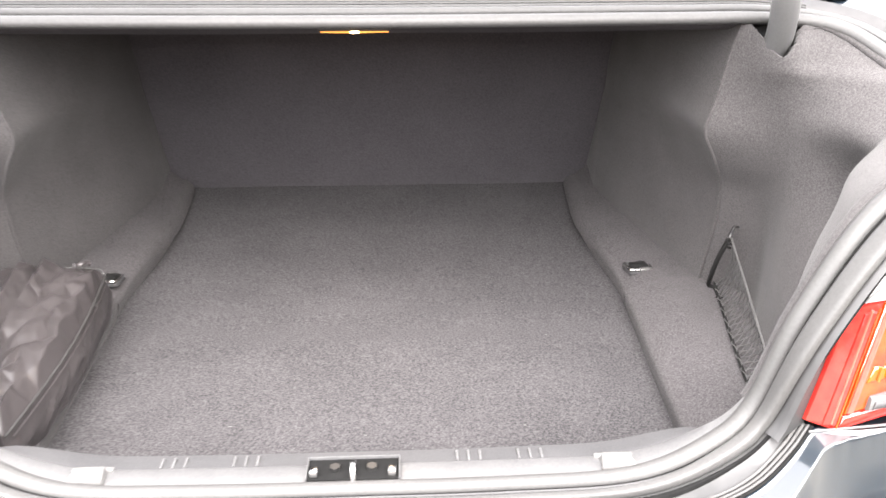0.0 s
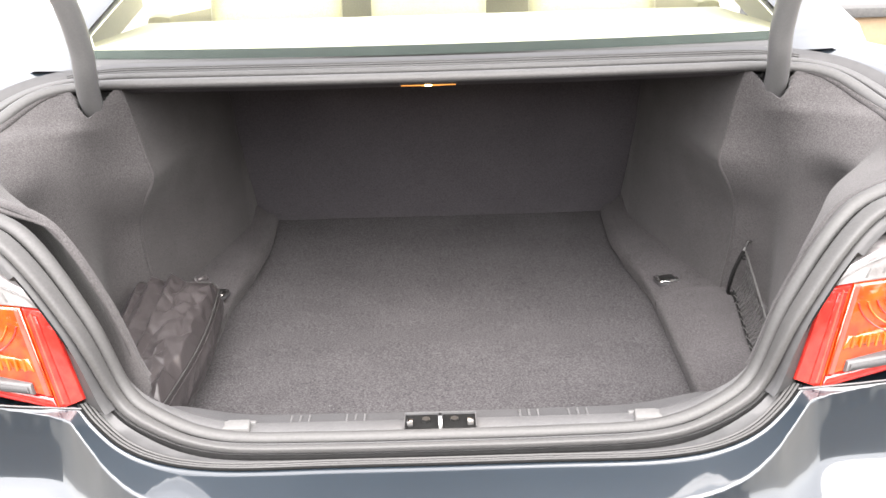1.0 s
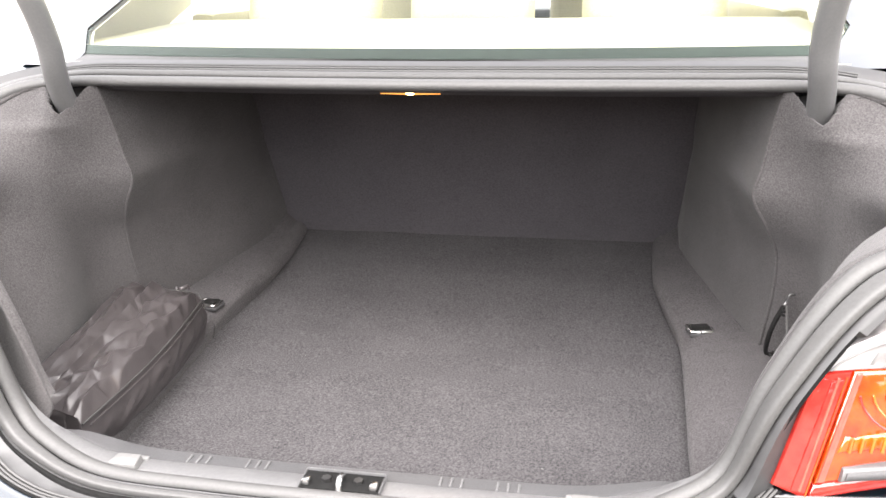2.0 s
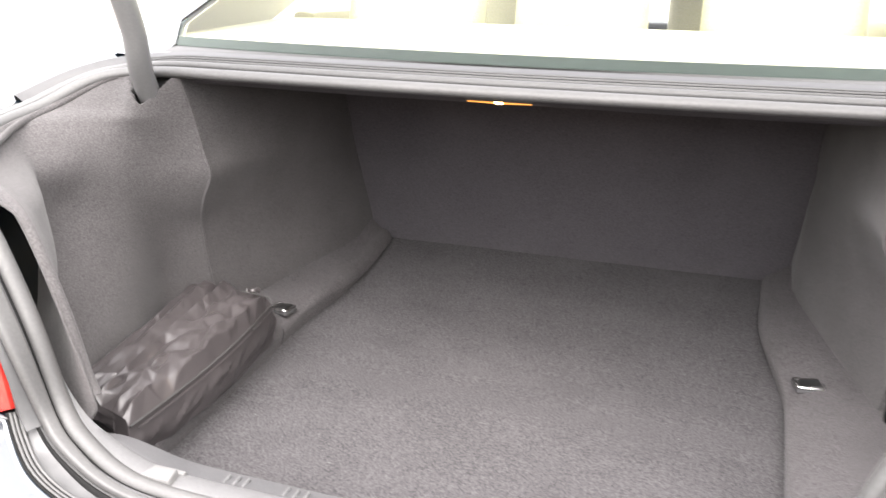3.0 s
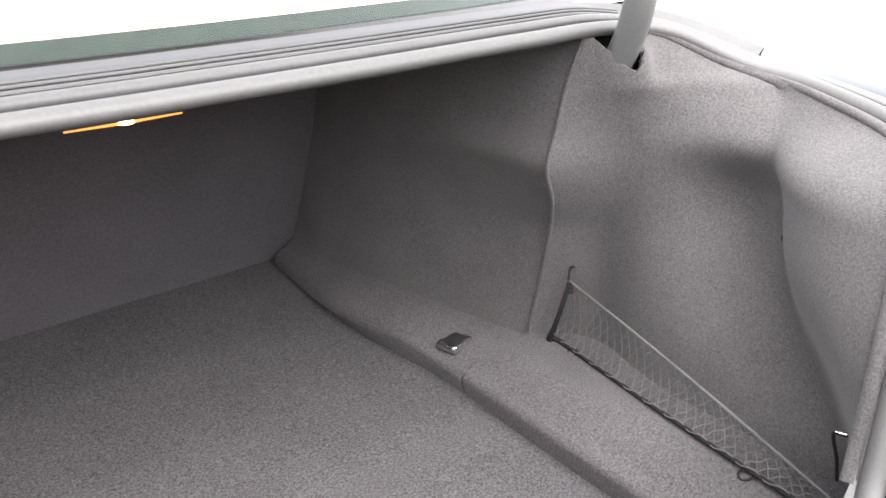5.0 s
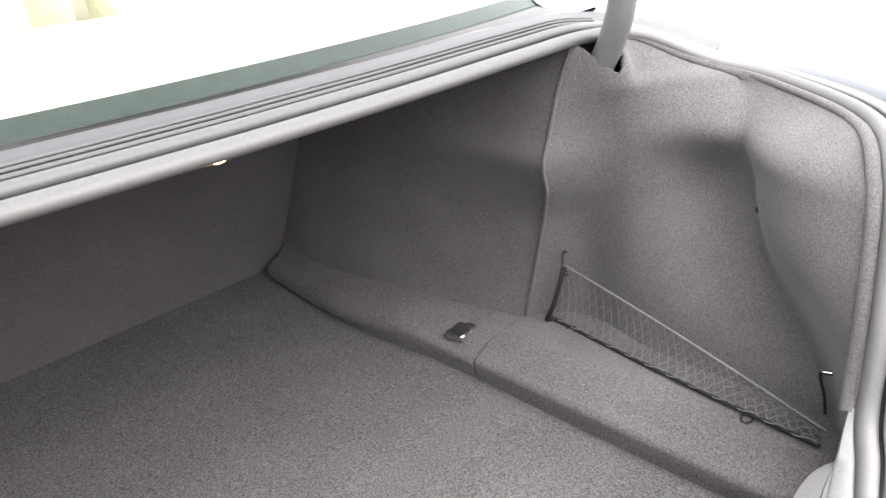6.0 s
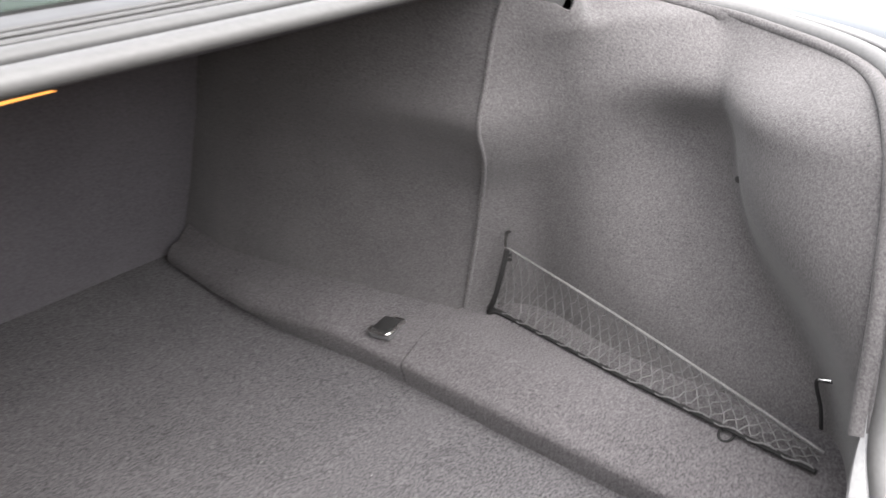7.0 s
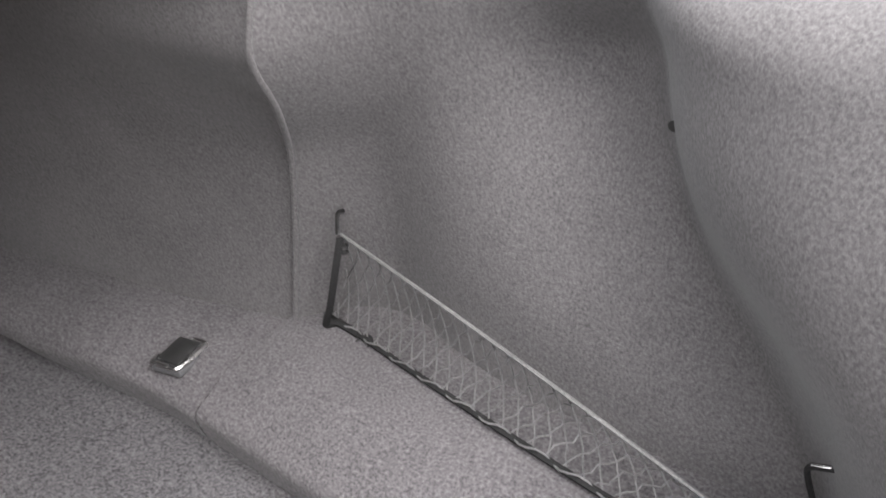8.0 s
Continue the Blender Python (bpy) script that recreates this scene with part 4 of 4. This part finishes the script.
glow.shape, glow.size, glow.size_y, glow.energy, glow.color = "RECTANGLE", 0.09, 0.012, 0.12, (1.0, 0.80, 0.60)
glow_ob = new("boot_lamp_light", glow)
glow_ob.parent = lamp
glow_ob.matrix_local = pose(0, -0.002, -0.005)
part("bulb", tube([(0.0065 * math.cos(a), -0.0065, -0.0008) for a in (math.pi * k / 8 for k in range(9))], lambda s: 0.0004 + 0.0015 * math.sin(math.pi * s), 8), hot_bulb, lamp, "bright bulb")


# ---- tie-down rings ----
def tie_down(x, y, z, turn):
    r = thing("tie_down_ring", (x, y, z), "black plastic tie-down with a bright steel ring on the sill", "tie-down", "tie-down rings")
    r.rotation_euler.z = radians(turn)
    part("cup", slab([(-0.022, -0.020), (0.020, -0.021), (0.024, -0.016), (0.024, 0.016), (0.019, 0.020), (-0.020, 0.020), (-0.024, 0.014)], -0.008, -0.001, 0.0015), dark_plastic, r)
    flap = slab([(-0.017, -0.014), (0.017, -0.015), (0.017, 0.014), (-0.015, 0.015)], 0.001, 0.0045, 0.001)
    for v in flap.verts:
        v.co.z += 0.10 * v.co.x
    part("latch_tab", flap, black_plastic, r)
    part("ring", tube(spline([(-0.010, 0.0185, 0.001), (-0.021, 0.0165, 0.001), (-0.0225, 0.008, 0.0015), (-0.0225, -0.010, 0.0015), (-0.020, -0.0175, 0.002), (-0.010, -0.0190, 0.002), (0.010, -0.0195, 0.003), (0.0195, -0.0180, 0.003), (0.022, -0.010, 0.003), (0.022, 0.006, 0.002), (0.019, 0.0165, 0.001)], 5), 0.0023, 8), steel, r, "steel wire ring")
    part("steel_strip", box((0.022, 0.0045, 0.003), (0.004, -0.0190, 0.0045), 0.001), steel, r, "worn bright steel")
    part("steel_strip", box((0.0045, 0.017, 0.003), (-0.0222, 0.001, 0.0030), 0.001), steel, r, "worn bright steel")
    return r


tie_down(0.502, 0.659, 0.6345, 8)
tie_down(-0.493, 0.650, 0.6345, -8)

# ---- cargo net in the pocket ----
net = thing("cargo_net", (0.60, 0.50, 0.64), "black elastic cargo net stretched over the side pocket", "cargo net")
A, B, C, D = Vector((0.618, 0.523, 0.746)), Vector((0.616, 0.558, 0.643)), Vector((0.514, 0.070, 0.647)), Vector((0.534, 0.070, 0.659))
O = Vector((0.60, 0.50, 0.64))


def cord(name, pts, r, mat, label="", sides=6):
    return part(name, tube([p - O for p in pts], r, sides), mat, net, label)


def top_line(s):
    return A + (D - A) * s + Vector((0, 0, 0.004 * math.sin(math.pi * s)))


def low_line(s):
    return B + (C - B) * s + Vector((-0.005 * math.sin(math.pi * s), 0, 0.001))


cord("upper_cord", [top_line(k / 16) for k in range(17)], 0.0018, cord_light, "pale grey elastic cord")
cord("lower_cord", [low_line(k / 16) for k in range(17)], 0.0030, cord_dark)
cord("lower_braid", [low_line(k / 60) + Vector((-0.0015 + 0.0026 * math.sin(k * 1.3), 0, 0.0030 + 0.0022 * math.cos(k * 1.3))) for k in range(61)], 0.0010, cord_mesh)
cord("end_cord", spline([A + Vector((-0.006, -0.004, 0)), A + (B - A) * 0.35 + Vector((-0.017, -0.012, 0)), A + (B - A) * 0.7 + Vector((-0.020, -0.014, 0)), B + Vector((-0.016, -0.010, 0.003)), low_line(0.04) + Vector((-0.004, 0, 0.002)), low_line(0.10)], 5), 0.0040, cord_dark)
cord("knot", [A + Vector((-0.005 + 0.0035 * math.cos(a), -0.004 + 0.0035 * math.sin(a), -0.002 - 0.0009 * k)) for k, a in ((k, k * math.pi / 4) for k in range(17))], 0.0022, cord_dark)
cord("wall_hook", spline([A + Vector((-0.004, 0, 0.002)), A + Vector((-0.001, 0.002, 0.008)), A + Vector((0.002, 0.003, 0.017)), A + Vector((0.006, 0.004, 0.0195)), A + Vector((0.012, 0.004, 0.018))], 5), 0.0024, pin_steel, "dull steel hook")
for s in (0.12, 0.80):
    p = low_line(s)
    cord("loop", [p + Vector((0.010 * math.cos(a) - 0.004, 0.008 * math.sin(a), -0.004 + 0.003 * math.cos(a))) for a in (k * math.pi / 6 for k in range(13))], 0.0018, cord_dark)
rnd = random.Random(4)
N_ = 30
for k in range(-2, N_ + 2):
    for way in (1, -1):
        pts = []
        n_ = 10
        for j in range(n_ + 1):
            q = 1.035 * j / n_
            e = (k + 0.5) / N_ + way * 0.085 * (q - 0.5)
            if 0.004 <= e <= 0.996:
                sag = math.sin(math.pi * min(1.0, q))
                kink = 0.0016 * math.sin(math.pi * 6 * q + k) + 0.002 * (rnd.random() - 0.5)
                pts.append(top_line(e) + (low_line(e) - top_line(e)) * q + Vector((0.010 * sag + kink, kink, -0.004 * sag)))
        if len(pts) > 2:
            cord("mesh_cord", pts, 0.0008, cord_mesh, sides=4)

hook = thing("wall_hook", (0.566, 0.090, 0.656), "small dark wire hook in the side lining", "hook")
bend = spline([(0.006, -0.014, 0.0640), (0.003, -0.004, 0.0635), (0.000, 0.0025, 0.0640), (-0.0005, 0.0040, 0.0600), (0.000, 0.002, 0.050), (0.002, -0.003, 0.030), (0.003, -0.006, 0.004)], 6)
part("wire", tube(bend, 0.0021), cord_dark, hook)
part("tip", tube(spline([(0.004, -0.008, 0.0652), (0.002, -0.002, 0.0652), (0.000, 0.003, 0.0655)], 5), 0.0016), steel, hook, "bright steel tip")

# ---- black pouch on the left sill ----
bag = thing("tool_pouch", (-0.53, 0.33, 0.64), "crumpled black nylon zip pouch lying along the sill", "pouch")


def bag_point(u, v):
    """u along the pouch, v from its free side to the wall."""
    near, far = 0.112 + 0.050 * v, 0.548 - 0.012 * v
    y = near + (far - near) * u
    free = -0.440 + 0.014 * math.sin(math.pi * u) - 0.020 * u
    wall = -0.600 - 0.028 * u
    x = free + (wall - free) * v
    round_end = (1 - abs(2 * u - 1) ** 8) ** 0.5
    crown = 0.684 + 0.022 * u + 0.013 * math.sin(math.pi * min(1.0, 0.10 + 0.90 * v)) + 0.016 * u * v
    base = 0.668 + 0.018 * u - 0.010 * v * (1 - u)
    edge = min(1.0, v / 0.03, (1 - v) / 0.10)
    return Vector((x, y, base + (crown - base) * max(0.0, edge) ** 0.6 * (0.45 + 0.55 * round_end)))


O2 = Vector((-0.53, 0.33, 0.64))

rnd = random.Random(11)
# one long ridge down the middle, long folds between it and the wall, small creased facets towards the zip
ACROSS = [(0.0, 0.0), (0.07, 0.001), (0.15, 0.0), (0.23, 0.001), (0.31, 0.0), (0.39, -0.001), (0.47, 0.012), (0.55, -0.009), (0.62, 0.001), (0.70, 0.009), (0.77, -0.006), (0.85, 0.003), (0.93, -0.003), (1.0, 0.0)]
NU = 18
rows = []
for j in range(NU + 1):
    rows.append([])
    for k, (v, lift_) in enumerate(ACROSS):
        u = j / NU
        if 0 < j < NU and 0 < v < 1:
            if v < 0.42:
                u += rnd.uniform(-0.42, 0.42) / NU
                v += rnd.uniform(-0.032, 0.032)
                lift_ += rnd.uniform(-0.0065, 0.0065)
            else:
                u += rnd.uniform(-0.40, 0.40) / NU
                v += rnd.uniform(-0.012, 0.012) + 0.05 * (u - 0.5) + 0.02 * math.sin(5 * u + 3 * k)
                lift_ = lift_ * (0.35 + 0.9 * u) + rnd.uniform(-0.0030, 0.0030)
        p = bag_point(u, v) - O2
        p.z += lift_
        rows[-1].append(p)
bm = bmesh.new()
vs = [[bm.verts.new(p) for p in r] for r in rows]
for a, b_ in zip(vs, vs[1:]):
    for k in range(len(ACROSS) - 1):
        if rnd.random() < 0.5:
            bm.faces.new((a[k], a[k + 1], b_[k + 1]))
            bm.faces.new((a[k], b_[k + 1], b_[k]))
        else:
            bm.faces.new((a[k], a[k + 1], b_[k]))
            bm.faces.new((a[k + 1], b_[k + 1], b_[k]))
bmesh.ops.subdivide_edges(bm, edges=bm.edges[:], cuts=5, use_grid_fill=True)
loose = [v for v in bm.verts if not v.is_boundary]
for v in loose:
    v.co.z += 0.0015 * noise.noise(Vector((v.co.x * 45, v.co.y * 28, 3))) - 0.0030 * abs(noise.noise(Vector((v.co.x * 60 + v.co.y * 20, v.co.y * 24, 7))))
bmesh.ops.smooth_vert(bm, verts=loose, factor=0.45, use_axis_x=True, use_axis_y=True, use_axis_z=True)
part("top_panel", bm, nylon, bag)
rim_pts = [bag_point(j / 150, 0) for j in range(151)] + [bag_point(1, k / 80) for k in range(1, 81)] + [bag_point(1 - j / 150, 1) for j in range(1, 151)] + [bag_point(0, 1 - k / 80) for k in range(1, 80)]
rows = []
for h in range(13):
    s = h / 12
    row = []
    for p in rim_pts:
        c = Vector((-0.50, 0.33, 0))
        low = 0.608 if p.x > -0.47 else 0.640
        q = p.copy()
        q.z = p.z + (low - p.z) * s
        d = Vector((p.x - c.x, (p.y - c.y) * 0.3, 0)).normalized()
        q += d * (0.010 * math.sin(math.pi * s) + 0.005 * noise.noise(Vector((p.x * 20, p.y * 20, s * 3))) - 0.007 * abs(noise.noise(Vector((p.x * 30, p.y * 30 + s * 4, s * 2)))) * math.sin(math.pi * s))
        row.append(q - O2)
    rows.append(row)
part("side_panel", grid(rows, closed=True), nylon, bag)
zip_line = [bag_point(j / 150, 0.0) + Vector((0.003, 0, 0.000)) - O2 for j in range(151)] + [bag_point(1, k / 80) + Vector((0, 0.003, 0)) - O2 for k in range(1, 30)]
part("zip", tube(zip_line, 0.0017, 6), zip_tape, bag, "dark grey zip tape")
part("seam", tube([p + Vector((0.0035, 0, -0.008)) for p in zip_line[4:151]], 0.0013, 6), nylon, bag)
part("zip_pull", box((0.006, 0.022, 0.003), zip_line[122] + Vector((0.002, 0.0, -0.009)), 0.001), zip_tape, bag)
end = bag_point(0.96, 0.16) - O2
part("loop_handle", tube([end + Vector((0.012 * math.cos(a), 0.010 * math.sin(a), 0.004 + 0.003 * math.sin(a * 2))) for a in (k * math.pi / 10 for k in range(13))], 0.0035, 6, flat=0.5), nylon, bag)

# ---- walls of the yard ----
low_wall = thing("garden_wall", (6.4, 8.2, 0), "tan rendered low wall with a dark grey coping", "wall")
part("wall_body", box((5.6, 0.3, 0.60), (0, 0, 0.30), 0.01), stone, low_wall)
part("coping_stone", box((5.7, 0.9, 0.10), (0, 0.24, 0.65), 0.01), coping, low_wall)
fence = thing("fence", (0, -7.0, 0), "brown wooden board fence across the yard", "fence")
for k in range(-26, 27):
    part("board", box((0.382, 0.025, 2.35), (0.385 * k, 0, 1.20), 0.004, segments=1), fence_wood, fence)
for z in (0.35, 2.0):
    part("rail", box((20.6, 0.05, 0.09), (0, 0.04, z), 0.006), fence_wood, fence)

# ---- lint on the carpet ----
rnd = random.Random(21)
bm = bmesh.new()
for k in range(9):
    x, y = rnd.uniform(-0.38, 0.40), rnd.uniform(0.10, 0.75)
    z = floor_z(y) + 0.0035
    a, l = rnd.uniform(0, math.pi), rnd.uniform(0.0008, 0.0022)
    d = Vector((math.cos(a), math.sin(a), rnd.uniform(-0.3, 0.3))) * l
    tube([Vector((x, y, z)) - d, Vector((x, y, z)), Vector((x, y, z)) + d], 0.00045, 4, bm)
tagged(finish("lint", bm, stop_rubber), "tiny pale lint specks on the carpet", "lint", kind="stuff")
